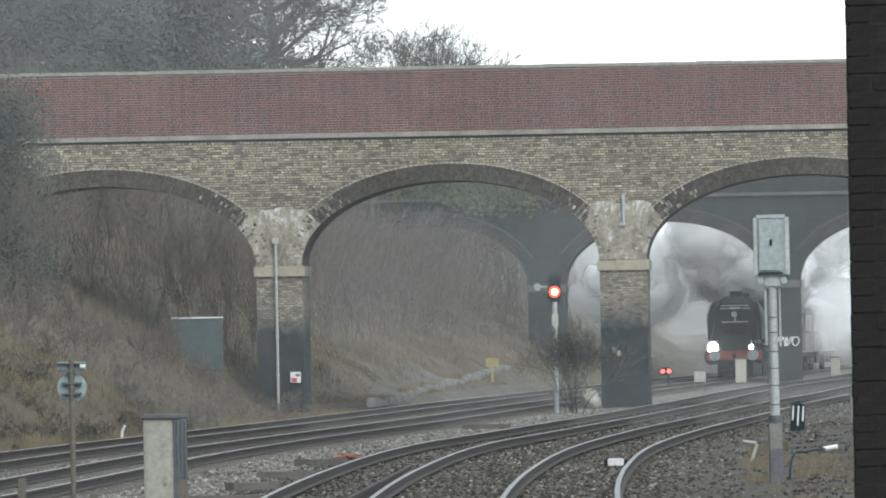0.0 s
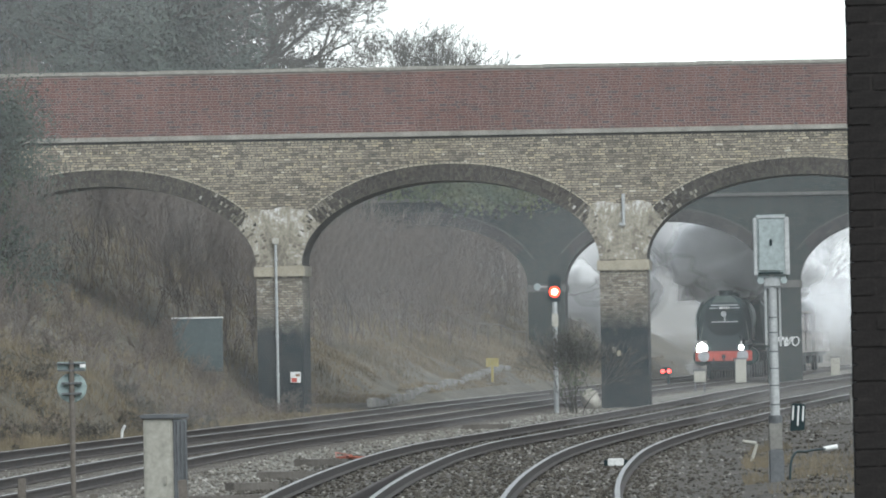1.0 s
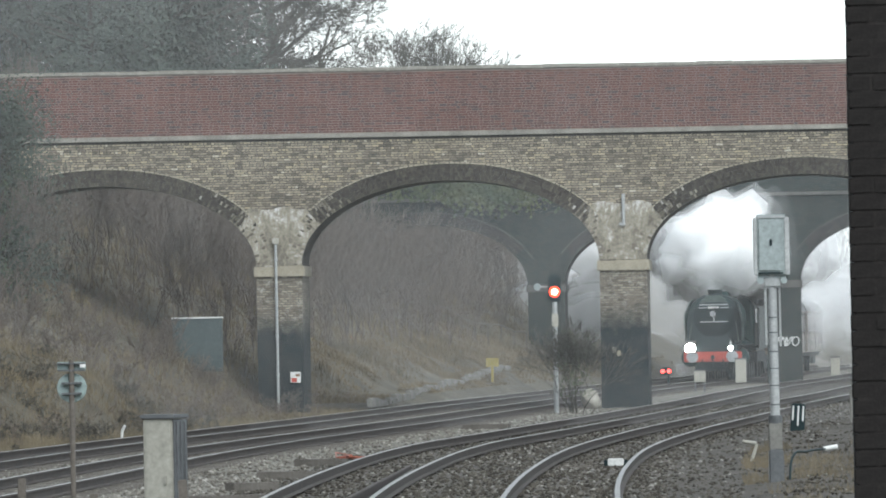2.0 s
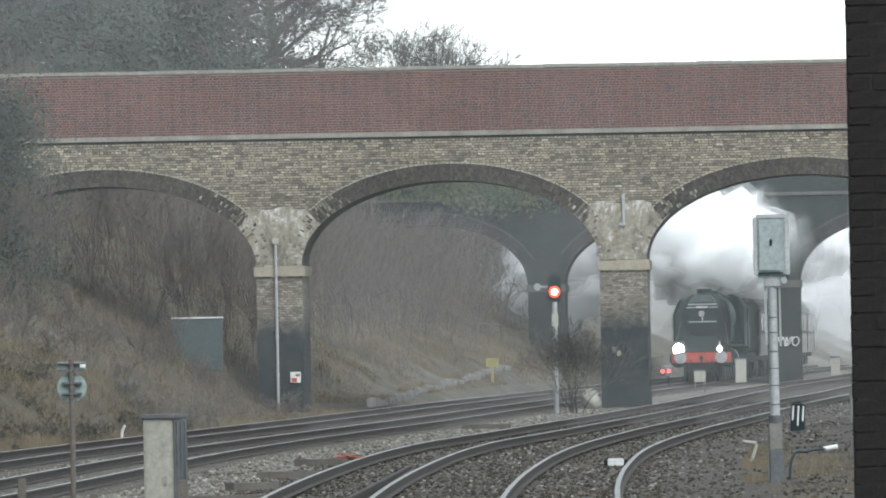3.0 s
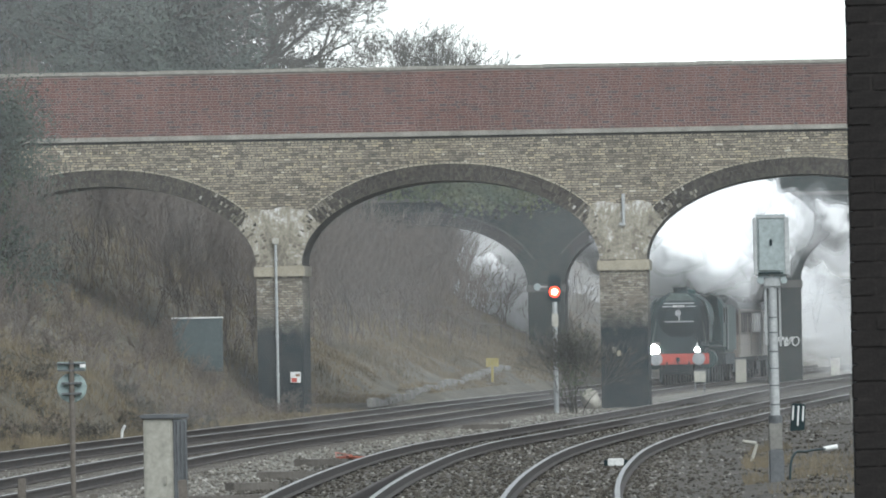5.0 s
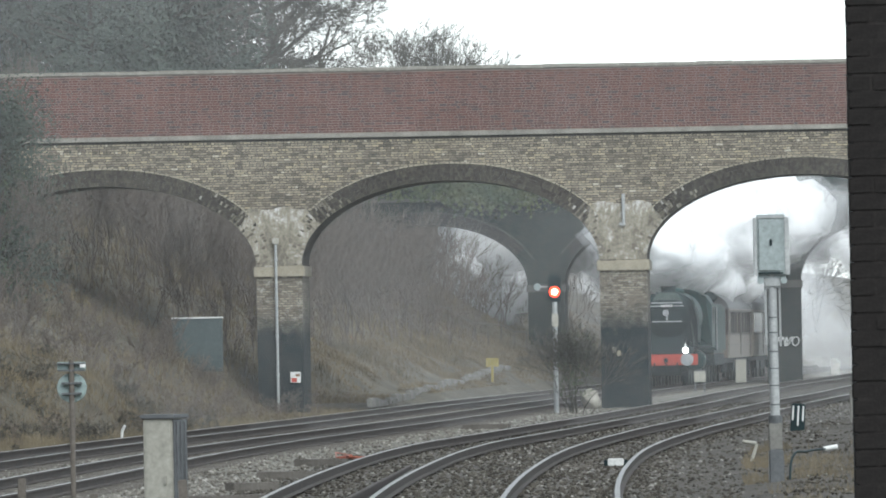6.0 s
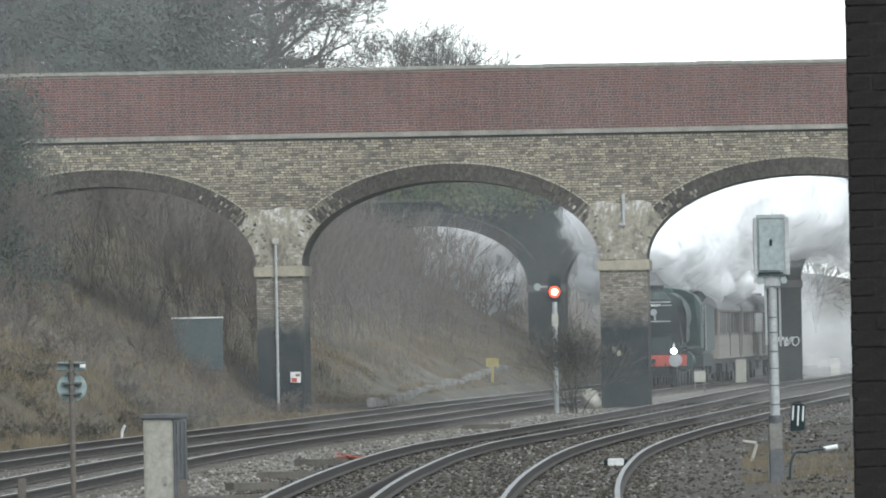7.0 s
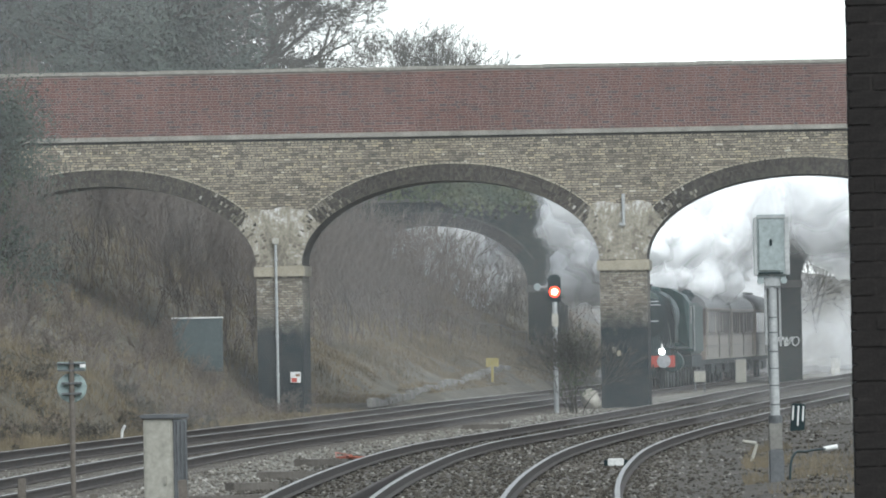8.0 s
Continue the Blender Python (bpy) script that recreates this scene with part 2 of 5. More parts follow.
def rod(bm, a, b, r0, r1=None, n=10, caps=True):
    a, b = Vector(a), Vector(b)
    d = b - a
    m = Matrix.Translation((a + b) / 2) @ d.to_track_quat("Z", "Y").to_matrix().to_4x4()
    return bmesh.ops.create_cone(bm, cap_ends=caps, segments=n, radius1=r0, radius2=r0 if r1 is None else r1, depth=d.length, matrix=m)


def B():
    return bmesh.new()


def lathe(bm, profile, axis=(0, 1, 0), origin=(0, 0, 0), n=28):
    """Turn a profile of (distance along the axis, radius) about the axis."""
    ax = Vector(axis).normalized()
    u = ax.orthogonal().normalized()
    w = ax.cross(u)
    rings = []
    for s, r in profile:
        rings.append([bm.verts.new(Vector(origin) + ax * s + (u * math.cos(k * 2 * math.pi / n) + w * math.sin(k * 2 * math.pi / n)) * max(r, 0.0005)) for k in range(n)])
    for a, b in zip(rings, rings[1:]):
        for k in range(n):
            bm.faces.new((a[k], a[(k + 1) % n], b[(k + 1) % n], b[k]))
    bm.faces.new(rings[0][::-1])
    bm.faces.new(rings[-1])
    bmesh.ops.recalc_face_normals(bm, faces=bm.faces)
    return bm


def spline(points):
    """A smooth curve x(y) through a few plan points (y, x)."""
    ys = [p[0] for p in points]
    xs = [p[1] for p in points]
    sl = []
    for i in range(len(ys)):
        a, b = max(0, i - 1), min(len(ys) - 1, i + 1)
        sl.append((xs[b] - xs[a]) / (ys[b] - ys[a]))

    def at(y):
        if y <= ys[0]:
            return xs[0] + sl[0] * (y - ys[0])
        if y >= ys[-1]:
            return xs[-1] + sl[-1] * (y - ys[-1])
        i = max(k for k in range(len(ys) - 1) if ys[k] <= y)
        h = ys[i + 1] - ys[i]
        t = (y - ys[i]) / h
        return (xs[i] * (2 * t ** 3 - 3 * t * t + 1) + sl[i] * h * (t ** 3 - 2 * t * t + t)
                + xs[i + 1] * (3 * t * t - 2 * t ** 3) + sl[i + 1] * h * (t ** 3 - t * t))
    return at


# centre lines of the four tracks; x for y, metres
TRACK_B = spline([(80, -9.6), (127, -7.0), (179, -4.6), (237, -0.3), (283, 2.9), (343, 7.5), (360, 8.8), (387, 11.0), (413, 13.2), (480, 18.8), (620, 31)])
TRACK_C = spline([(80, -1.9), (120, -1.75), (156, -0.9), (180, 0.15), (200, 1.7), (239, 4.7), (283, 7.9), (324, 10.7), (371, 14.4), (405, 17.6), (447, 20.9), (540, 29)])
TRACK_D = spline([(80, 1.0), (117, 1.45), (144, 2.1), (171, 3.15), (200, 4.95), (227, 7.0), (267, 10.0), (307, 13.3), (376, 18.6), (405, 21.4), (447, 24.6), (540, 33)])


def TRACK_A(y):
    return TRACK_B(y) - 3.45


# ---- ground ----
def edge_top(y):
    """Height of the old concrete edging along the foot of the bank."""
    return min(.95, max(.2, .2 + (y - 292) * .011))


def ground_z(x, y):
    toe = min(4.4, max(1.4, 1.6 + (y - 180) * 0.028)) if y < 286 else max(1.9, 4.4 - (y - 286) * 0.2)
    d = TRACK_A(y) - toe - x
    z = -0.2
    if d > 0:
        t = d + 1.6 * noise.noise((x * 0.12, y * 0.05, 3.0))
        t = max(t, 0.0)
        z += 0.5 * t * min(1.0, t / 2.5) if t < 18 else 9.0 + (t - 18) * 0.12
        z += 0.35 * noise.noise((x * 0.35, y * 0.2, 0.0)) * min(1, t / 3)
    if y > 288:
        e = TRACK_A(y) - 1.6 - x
        if e > 0:
            z = max(z, min(edge_top(y) - .1, -.2 + e * .7))
    z += 0.8 * math.exp(-((x + 8.0) / 1.3) ** 2 - ((y - 275) / 7.0) ** 2)
    e = x - TRACK_D(y) - 2.0
    if e > 0:
        z += 0.05 * min(e, 4) + (0.10 * noise.noise((x * 0.5, y * 0.3, 9.0)) if e > 1 else 0)
    return z


def build_ground():
    xs = [-3000, -900, -300, -120, -70, -50] + [-40 + 0.8 * i for i in range(100)] + [44, 60, 120, 300, 900, 3000]
    ys = [-3000, -800, -200, -20, 20, 50] + [70 + 2.5 * i for i in range(190)] + [560, 620, 700, 850, 1200, 2000, 3500]
    bm = B()
    grid = []
    for y in ys:
        row = []
        for x in xs:
            z = ground_z(x, y)
            if y > 620 or y < 60 or abs(x) > 100:
                z = min(z, 12.0)
            row.append(bm.verts.new((x, y, z)))
        grid.append(row)
    for a, b in zip(grid, grid[1:]):
        for i in range(len(xs) - 1):
            f = bm.faces.new((a[i], a[i + 1], b[i + 1], b[i]))
            f.smooth = True
            cx, cy = (xs[i] + xs[i + 1]) / 2, (a[i].co.y + b[i].co.y) / 2
            f.material_index = 2 if cx > TRACK_C(cy) - 1.9 else (0 if cx > TRACK_A(cy) - (1.4 if cy > 284 else 1.7) else 1)
    g = part("ground", bm, [M["ballast"], M["soil"], M["cinder"]])
    tagged(g, "grey stone ballast and grassy cutting banks", "ground", kind="structure")


build_ground()


def build_track(name, centre, y0, y1, label):
    tr = thing(name, label, "railway track", kind="structure")
    for side in (-0.75, 0.75):
        bm = B()
        prof = [(-0.07, -0.16), (0.07, -0.16), (0.07, -0.145), (0.012, -0.125), (0.012, -0.045), (0.036, -0.035), (0.036, -0.004), (0.026, 0.0), (-0.026, 0.0), (-0.036, -0.004), (-0.036, -0.035), (-0.012, -0.045), (-0.012, -0.125), (-0.07, -0.145)]
        prev = None
        y = y0
        while y <= y1:
            dx = (centre(y + 0.5) - centre(y - 0.5))
            n = Vector((1, -dx, 0)).normalized()
            c = Vector((centre(y), y, 0)) + n * side
            ring = [bm.verts.new(c + n * px + Vector((0, 0, pz))) for px, pz in prof]
            if prev:
                for k in range(len(prof)):
                    f = bm.faces.new((prev[k], prev[(k + 1) % len(prof)], ring[(k + 1) % len(prof)], ring[k]))
                    f.material_index = 1 if k in (6, 7, 8) else 0
            prev = ring
            y += 1.5
        bmesh.ops.recalc_face_normals(bm, faces=bm.faces)
        part("rail", bm, [M["rail_side"], M["rail_top"]], tr, "steel rail with a polished head")
    bm = box(B(), -1.3, 1.3, -0.125, 0.125, -0.30, -0.165)
    me = bpy.data.meshes.new("sleeper")
    bm.to_mesh(me)
    bm.free()
    me.materials.append(M["sleeper"])
    y = y0 + 30
    count = 0
    while y < y1 and count < 290:
        o = new("sleeper", me)
        o.parent = tr
        o.matrix_basis = pose(centre(y), y, random.uniform(-0.006, 0.006) - (0.036 if name in ("track_middle", "track_near") else 0.0), 0, 0, -math.degrees(math.atan(centre(y + 0.5) - centre(y - 0.5))))
        y += 0.9
        count += 1
    return tr


def build_bridge(name, y, arches, crown, spring, string, top, depth, skew, base, mats, label, ends, wide_cap):
    """An arched brick overbridge: piers, arch rings, spandrels, string course, parapets and coping. arches: (centre x, half span)."""
    br = thing(name, label, "bridge", kind="structure")
    wall, ringm, parap, low, mid, lime = mats
    shift = lambda x, k: (x + skew * k, y + k)

    def soffit(x):
        for c, h in arches:
            if abs(x - c) < h:
                return spring + (crown - spring) * math.sqrt(max(0.0, 1 - ((x - c) / h) ** 2))
        return None
    # spandrel walls and barrel
    for k0, nm in ((0.0, "spandrel_wall"), (depth, "rear_spandrel_wall")):
        bm = B()
        edges = set([ends[0], ends[1]])
        for c, h in arches:
            for i in range(41):
                edges.add(round(c + h * math.cos(math.pi * i / 40), 4))
        xs = sorted(e for e in edges if ends[0] <= e <= ends[1])
        prev = None
        for a, b in zip(xs, xs[1:]):
            mid_in = soffit((a + b) / 2)
            za, zb = (soffit(a) or spring, soffit(b) or spring) if mid_in else (spring, spring)
            vs = []
            for kk in (0.0, 0.35 if k0 == 0 else -0.35):
                for xx, zz in ((a, za), (b, zb), (b, string), (a, string)):
                    px, py = shift(xx, k0 + kk)
                    vs.append(bm.verts.new((px, py, zz)))
            bm.faces.new(vs[0:4])
            bm.faces.new(vs[7:3:-1])
        bmesh.ops.remove_doubles(bm, verts=bm.verts, dist=0.0005)
        bmesh.ops.recalc_face_normals(bm, faces=bm.faces)
        part(nm, bm, wall, br)
    # rings and barrels
    for c, h in arches:
        bm = B()
        uvl = bm.loops.layers.uv.new("UVMap")
        N = 48
        t = 0.53
        rows = []
        for i in range(N + 1):
            a = math.pi * i / N
            ci, si = math.cos(a), math.sin(a)
            nrm = Vector((ci / h, si / (crown - spring))).normalized()
            pin = Vector((c - h * ci, spring + (crown - spring) * si))
            pout = Vector((pin.x - nrm.x * t, pin.y + nrm.y * t))
            rows.append((pin, pout))
        s = 0.0
        for i in range(N):
            (i0, o0), (i1, o1) = rows[i], rows[i + 1]
            ds = (i1 - i0).length
            quads = []
            f3 = lambda q, k: (*shift(q.x, k), q.y)
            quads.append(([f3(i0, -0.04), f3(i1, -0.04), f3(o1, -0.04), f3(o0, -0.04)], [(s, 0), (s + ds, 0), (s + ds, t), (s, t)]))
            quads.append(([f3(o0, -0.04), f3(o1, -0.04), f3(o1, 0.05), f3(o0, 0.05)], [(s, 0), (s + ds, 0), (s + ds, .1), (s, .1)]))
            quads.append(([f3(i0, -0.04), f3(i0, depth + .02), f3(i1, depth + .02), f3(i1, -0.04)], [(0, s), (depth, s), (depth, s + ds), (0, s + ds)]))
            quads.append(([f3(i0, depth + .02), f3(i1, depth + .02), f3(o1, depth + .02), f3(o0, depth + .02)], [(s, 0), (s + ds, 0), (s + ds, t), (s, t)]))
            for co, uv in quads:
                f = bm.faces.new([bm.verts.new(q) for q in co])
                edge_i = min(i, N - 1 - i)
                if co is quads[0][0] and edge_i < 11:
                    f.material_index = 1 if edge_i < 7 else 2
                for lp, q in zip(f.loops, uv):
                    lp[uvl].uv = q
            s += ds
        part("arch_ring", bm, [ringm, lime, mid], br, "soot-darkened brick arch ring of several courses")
        # projecting hood course of pale headers
        bm = B()
        for i in range(6, N - 5):
            (i0, o0), (i1, o1) = rows[i], rows[i + 1]
            for u in (0.15, 0.65):
                p = o0.lerp(o1, u)
                q = o0.lerp(o1, u + 0.34)
                n = (o0 - i0).normalized() * 0.05
                vs = []
                for kk in (-0.08, 0.0):
                    for w in (p, q, q + n, p + n):
                        vs.append(bm.verts.new((*shift(w.x, kk), w.y)))
                bm.faces.new(vs[0:4])
                for j in range(4):
                    bm.faces.new((vs[j], vs[(j + 1) % 4], vs[4 + (j + 1) % 4], vs[4 + j]))
        bmesh.ops.recalc_face_normals(bm, faces=bm.faces)
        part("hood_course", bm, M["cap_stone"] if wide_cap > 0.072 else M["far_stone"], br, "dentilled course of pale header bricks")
    # piers between the arches
    arch_sorted = sorted(arches)
    gaps = [(a[0] + a[1], b[0] - b[1]) for a, b in zip(arch_sorted, arch_sorted[1:])]
    for x0, x1 in gaps:
        def block(bm, a, b, z0, z1, ky0, ky1):
            vs = [bm.verts.new((*shift(px, k), z)) for z in (z0, z1) for px, k in ((a, ky0), (b, ky0), (b, ky1), (a, ky1))]
            for q in ((0, 1, 5, 4), (1, 2, 6, 5), (2, 3, 7, 6), (3, 0, 4, 7), (4, 5, 6, 7)):
                bm.faces.new([vs[j] for j in q])
            return bm
        part("pier_shaft", block(B(), x0, x1, base - 0.8, spring - 0.33, 0, depth), low, br, "brick pier turning blackish towards its foot")
        bm = block(B(), x0 - wide_cap, x1 + wide_cap, spring - 0.33, spring - 0.005, -wide_cap, depth + wide_cap)
        bmesh.ops.bevel(bm, geom=bm.edges[:], offset=0.025, segments=2, affect='EDGES')
        part("impost", bm, M["cap_stone"] if wide_cap > 0.072 else M["far_stone"], br, "weathered stone impost block")
        # limed triangle over the pier, 12 mm proud of the wall
        bm = B()
        cx, hw = (x0 + x1) / 2, (x1 - x0) / 2
        cols = []
        for i in range(25):
            u = -1 + 2 * i / 24
            px = cx + u * (hw + 0.8)
            zz = spring if abs(px - cx) <= hw else None
            if zz is None:
                zz = soffit(px) or spring
            cut = max(0.0, abs(u) - 0.6) * 3.2
            cols.append((px, zz + 0.02, max(zz + 0.05, spring + 1.8 + 0.05 * math.sin(9 * u + x0) - cut * (1 + .25 * math.sin(23 * u + x0)))))
        for (ax, a0, a1), (bx, b0, b1) in zip(cols, cols[1:]):
            bm.faces.new([bm.verts.new((*shift(px, -0.05), zz)) for px, zz in ((ax, a0), (bx, b0), (bx, b1), (ax, a1))])
        bmesh.ops.remove_doubles(bm, verts=bm.verts, dist=0.0005)
        bmesh.ops.solidify(bm, geom=bm.faces[:], thickness=-0.008)
        part("limed_facing", bm, lime, br, "lime-streaked render on the haunch above the pier")
    # string course, parapets, coping, deck
    for k, nm in ((0.0, ""), (depth - 0.0, "rear_")):
        sgn = -1 if k == 0 else 1
        bm = B()
        x = ends[0]
        while x < ends[1]:
            x2 = min(x + 1.22, ends[1])
            xa, ya = shift(x, k)
            if k == 0:
                box(bm, xa + .004, xa + x2 - x - .004, ya - 0.09, ya + 0.3, string, string + 0.15, 0.008)
            else:
                box(bm, xa + .004, xa + x2 - x - .004, ya - 0.3, ya + 0.09, string, string + 0.15, 0.008)
            x = x2
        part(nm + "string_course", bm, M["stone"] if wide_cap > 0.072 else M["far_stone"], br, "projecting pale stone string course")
        xa, ya = shift(ends[0], k)
        xb = xa + ends[1] - ends[0]
        y0, y1 = (ya, ya + 0.34) if k == 0 else (ya - 0.34, ya)
        part(nm + "parapet", box(B(), xa, xb, y0, y1, string + 0.15, top - 0.12), parap, br, "tall red brick parapet wall")
        x = xa
        me = None
        while x < xb:
            if me is None:
                bm = box(B(), 0.003, 1.197, -0.05, 0.39, 0, 0.12, 0.015)
                me = bpy.data.meshes.new("coping_stone")
                bm.to_mesh(me)
                bm.free()
                me.materials.append(M["stone"])
            o = new("coping_stone", me)
            o.parent = br
            o.matrix_basis = pose(x, y0, top - 0.12 + random.uniform(-0.008, 0.008), 0, random.uniform(-.25, .25), 0)
            x += 1.2
    part("deck", box(B(), ends[0], ends[1], y + 0.35, y + depth - 0.35, string - 0.5, string + 0.1), M["ballast"], br, "road deck between the parapets")
    return br


near = build_bridge("road_bridge", 282.7, [(-10.64, 4.79), (0.23, 4.65), (11.28, 4.92), (22.4, 4.8)], 7.01, 4.44, 8.41, 10.60, 3.6, 0.047, 0.04,
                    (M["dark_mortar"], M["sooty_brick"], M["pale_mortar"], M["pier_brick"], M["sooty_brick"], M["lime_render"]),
                    "yellow brick arched road bridge with a red brick parapet", (-22, 30), 0.075)
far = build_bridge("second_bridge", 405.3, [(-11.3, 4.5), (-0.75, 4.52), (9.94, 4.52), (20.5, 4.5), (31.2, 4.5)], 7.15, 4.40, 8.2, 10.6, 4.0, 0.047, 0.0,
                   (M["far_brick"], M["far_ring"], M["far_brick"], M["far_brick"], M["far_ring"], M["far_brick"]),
                   "dark brick arched bridge beyond the first, teal haze in its colour", (-24, 40), 0.07)


# ---- train ----
def build_wheel(parent, x, y, r, name="wheel", spokes=12):
    s = 1 if x > 0 else -1
    w = part(name, lathe(B(), [(0, r - .07), (0, r), (.13, r), (.13, r + .03), (.15, r + .03), (.15, r - .07)], (-s, 0, 0), (x, y, r), 26), M["loco_black"], parent)
    bm = B()
    for k in range(spokes):
        a = 2 * math.pi * k / spokes
        rod(bm, (x - s * .07, y, r), (x - s * .07, y + math.cos(a) * (r - .05), r + math.sin(a) * (r - .05)), .035, .028, 6)
    rod(bm, (x, y, r), (x - s * .14, y, r), .14, None, 12)
    part("spokes", bm, M["loco_green"], w)
    return w


def build_loco():
    """Front at y = 0, running back along +y; rail top at z = 0."""
    lo = thing("steam_locomotive", "dark green steam locomotive with a red buffer beam", "locomotive")
    zb = 2.78
    part("boiler", lathe(B(), [(1.95, .9), (2.0, .97), (4.6, .97), (4.62, .99), (9.6, 1.02), (9.62, 1.0)], (0, 1, 0), (0, 0, zb), 40), M["loco_green"], lo)
    bm = lathe(B(), [(1.62, .02), (1.64, .25), (1.72, .55), (1.84, .8), (1.88, .9), (1.95, .9)], (0, 1, 0), (0, 0, zb), 36)
    dr = part("smokebox_door", bm, M["loco_black"], lo, "domed black smokebox door")
    for z, w in ((zb + .55, .62), (zb - .2, .6)):
        part("hinge_strap", box(B(), -w, w, 1.56, 1.62, z - .025, z + .025, .006), M["steel"], dr, "bright horizontal door strap")
    for s in (-1, 1):
        part("hinge_strap", box(B(), s * .48 - .2, s * .48 + .2, 1.56, 1.62, zb + .40, zb + .44, .006), M["steel"], dr, "bright horizontal door strap")
    part("dart_handle", box(B(), -.03, .03, 1.5, 1.62, zb - .16, zb + .03), M["steel"], dr)
    bm = box(B(), -.27, .27, 1.56, 1.6, zb + .37, zb + .49, .005)
    npl = part("number_plate", bm, M["loco_black"], lo)
    bm = B()
    for i in range(5):
        box(bm, -.24 + .1 * i, -.17 + .1 * i, 1.545, 1.558, zb + .385, zb + .475)
    part("plate_bar", bm, M["white"], npl, "white raised marks")
    part("door_lamp", lathe(B(), [(0, .11), (.1, .13), (.12, .05)], (0, 1, 0), (-.04, 1.46, zb + .15), 16), M["steel"], lo, "round chromed lamp on the smokebox door")
    # sloping front cowl below the chimney
    bm = B()
    half = [(1.2, 1.75), (1.2, 2.95), (1.12, 3.22), (.92, 3.46), (.66, 3.64), (.42, 3.76)]
    pts = [(-x, z) for x, z in half] + [(x, z) for x, z in half[::-1]]
    f0 = [bm.verts.new((x, 1.9 - max(0, z - 3.3) * -.5, z)) for x, z in pts]
    f1 = [bm.verts.new((x, 2.6, z)) for x, z in pts]
    bm.faces.new(f0)
    bm.faces.new(f1[::-1])
    for i in range(len(pts)):
        bm.faces.new((f0[i], f0[(i + 1) % len(pts)], f1[(i + 1) % len(pts)], f1[i]))
    bmesh.ops.recalc_face_normals(bm, faces=bm.faces)
    part("front_cowl", bm, M["loco_black"], lo, "dark rounded cowl round the smokebox")
    bm = box(B(), -.5, .5, 1.78, 1.95, 3.40, 3.74, .04)
    for i in range(5):
        box(bm, -.42 + .17 * i, -.34 + .17 * i, 1.76, 1.8, 3.44, 3.68, .01)
    for v in bm.verts:
        v.co.x *= 1.25 - (v.co.z - 3.4) * 1.6
    part("cowl_panel", bm, M["loco_grey"], lo, "pale weathered panel below the chimney")
    bm = lathe(B(), [(0, .30), (.1, .27), (.22, .27), (.25, .31), (.29, .31), (.29, .22)], (0, 0, 1), (0, 0, 0), 24)
    for v in bm.verts:
        v.co.y = v.co.y * 1.5 + 2.9
        v.co.z += zb + .92
        v.co.x *= 1.08
    part("chimney", bm, M["loco_black"], lo, "wide short double chimney")
    for s in (-1, 1):
        bm = B()
        prof = [(1.1, 1.75), (1.1, 2.9), (1.35, 3.35), (1.9, 3.58), (3.4, 3.58), (3.9, 3.2), (3.9, 2.1), (3.0, 1.75)]
        vs = [bm.verts.new((s * (1.24 - max(0, z - 2.95) ** 1.2 * .5), y, z)) for y, z in prof]
        f = bm.faces.new(vs)
        bmesh.ops.solidify(bm, geom=[f], thickness=.03)
        d = part("smoke_deflector", bm, M["loco_green"], lo, "curved side smoke deflector plate")
        # pale rods that draw the plate's own front edge
        bm = B()
        rod(bm, (s * 1.27, 1.09, 2.3), (s * 1.27, 1.09, 2.95), .016)
        rod(bm, (s * 1.27, 1.09, 2.95), (s * 1.1, 1.35, 3.36), .018)
        rod(bm, (s * 1.1, 1.35, 3.36), (s * .95, 1.9, 3.56), .022)
        part("edge_strip", bm, M["loco_grey"], d, "pale strip along the plate edge")
        bm = B()
        rod(bm, (s * 1.1, 1.2, 1.7), (s * .95, 1.7, 2.6), .018)
        part("handrail", bm, M["loco_grey"], lo)
    bm = box(B(), -1.3, 1.3, .3, 11.6, 1.5, 1.58, .02)
    part("running_plate", bm, M["loco_black"], lo)
    bm = box(B(), -1.12, 1.12, .32, 1.62, 1.26, 1.56, .05)
    box(bm, -.75, .75, .9, 1.75, 1.5, 1.95, .08)
    part("cylinder_casing", bm, M["loco_black"], lo)
    bb = part("buffer_beam", box(B(), -1.27, 1.27, .22, .32, .83, 1.27, .02), M["beam_red"], lo, "bright red front buffer beam")
    for s in (-1, 1):
        bf = part("buffer", lathe(B(), [(-.28, .05), (-.28, .25), (-.24, .26), (-.22, .1), (0, .12), (.02, .17), (.2, .2), (.24, .2)], (0, 1, 0), (s * .87, .0, 1.06), 22), M["steel"], lo, "round sprung steel buffer")
    bm = box(B(), -.08, .08, .1, .24, .95, 1.12, .02)
    for k in range(4):
        rod(bm, (-.05, .08, .95 - k * .13), (.05, .08, .84 - k * .13), .025, None, 6)
    part("coupling_hook", bm, M["loco_black"], bb)
    for x, big in ((-.98, True), (.78, False)):
        lp = part("head_lamp", box(B(), x - .09, x + .09, .3, .46, 1.3, 1.56, .03), M["white"], lo, "white lamp on the front platform")
        part("lens", lathe(B(), [(0, .22 if big else .1), (.05, .23 if big else .11)], (0, 1, 0), (x, .24, 1.42), 18), M["lamp_white"] if big else M["lamp_small"], lp, "glowing lamp lens")
        rod(bm := B(), (x, .38, 1.55), (x, .38, 1.72), .07, .02, 8)
        part("lamp_chimney", bm, M["white"], lp)
    for s in (-1, 1):
        part("brake_pipe", box(B(), s * .45 - .03, s * .45 + .03, .12, .2, .45, .95, .01), M["loco_black"], lo)
        part("guard_iron", box(B(), s * .75 - .05, s * .75 + .05, .75, .8, .12, .85, .01), M["loco_black"], lo)
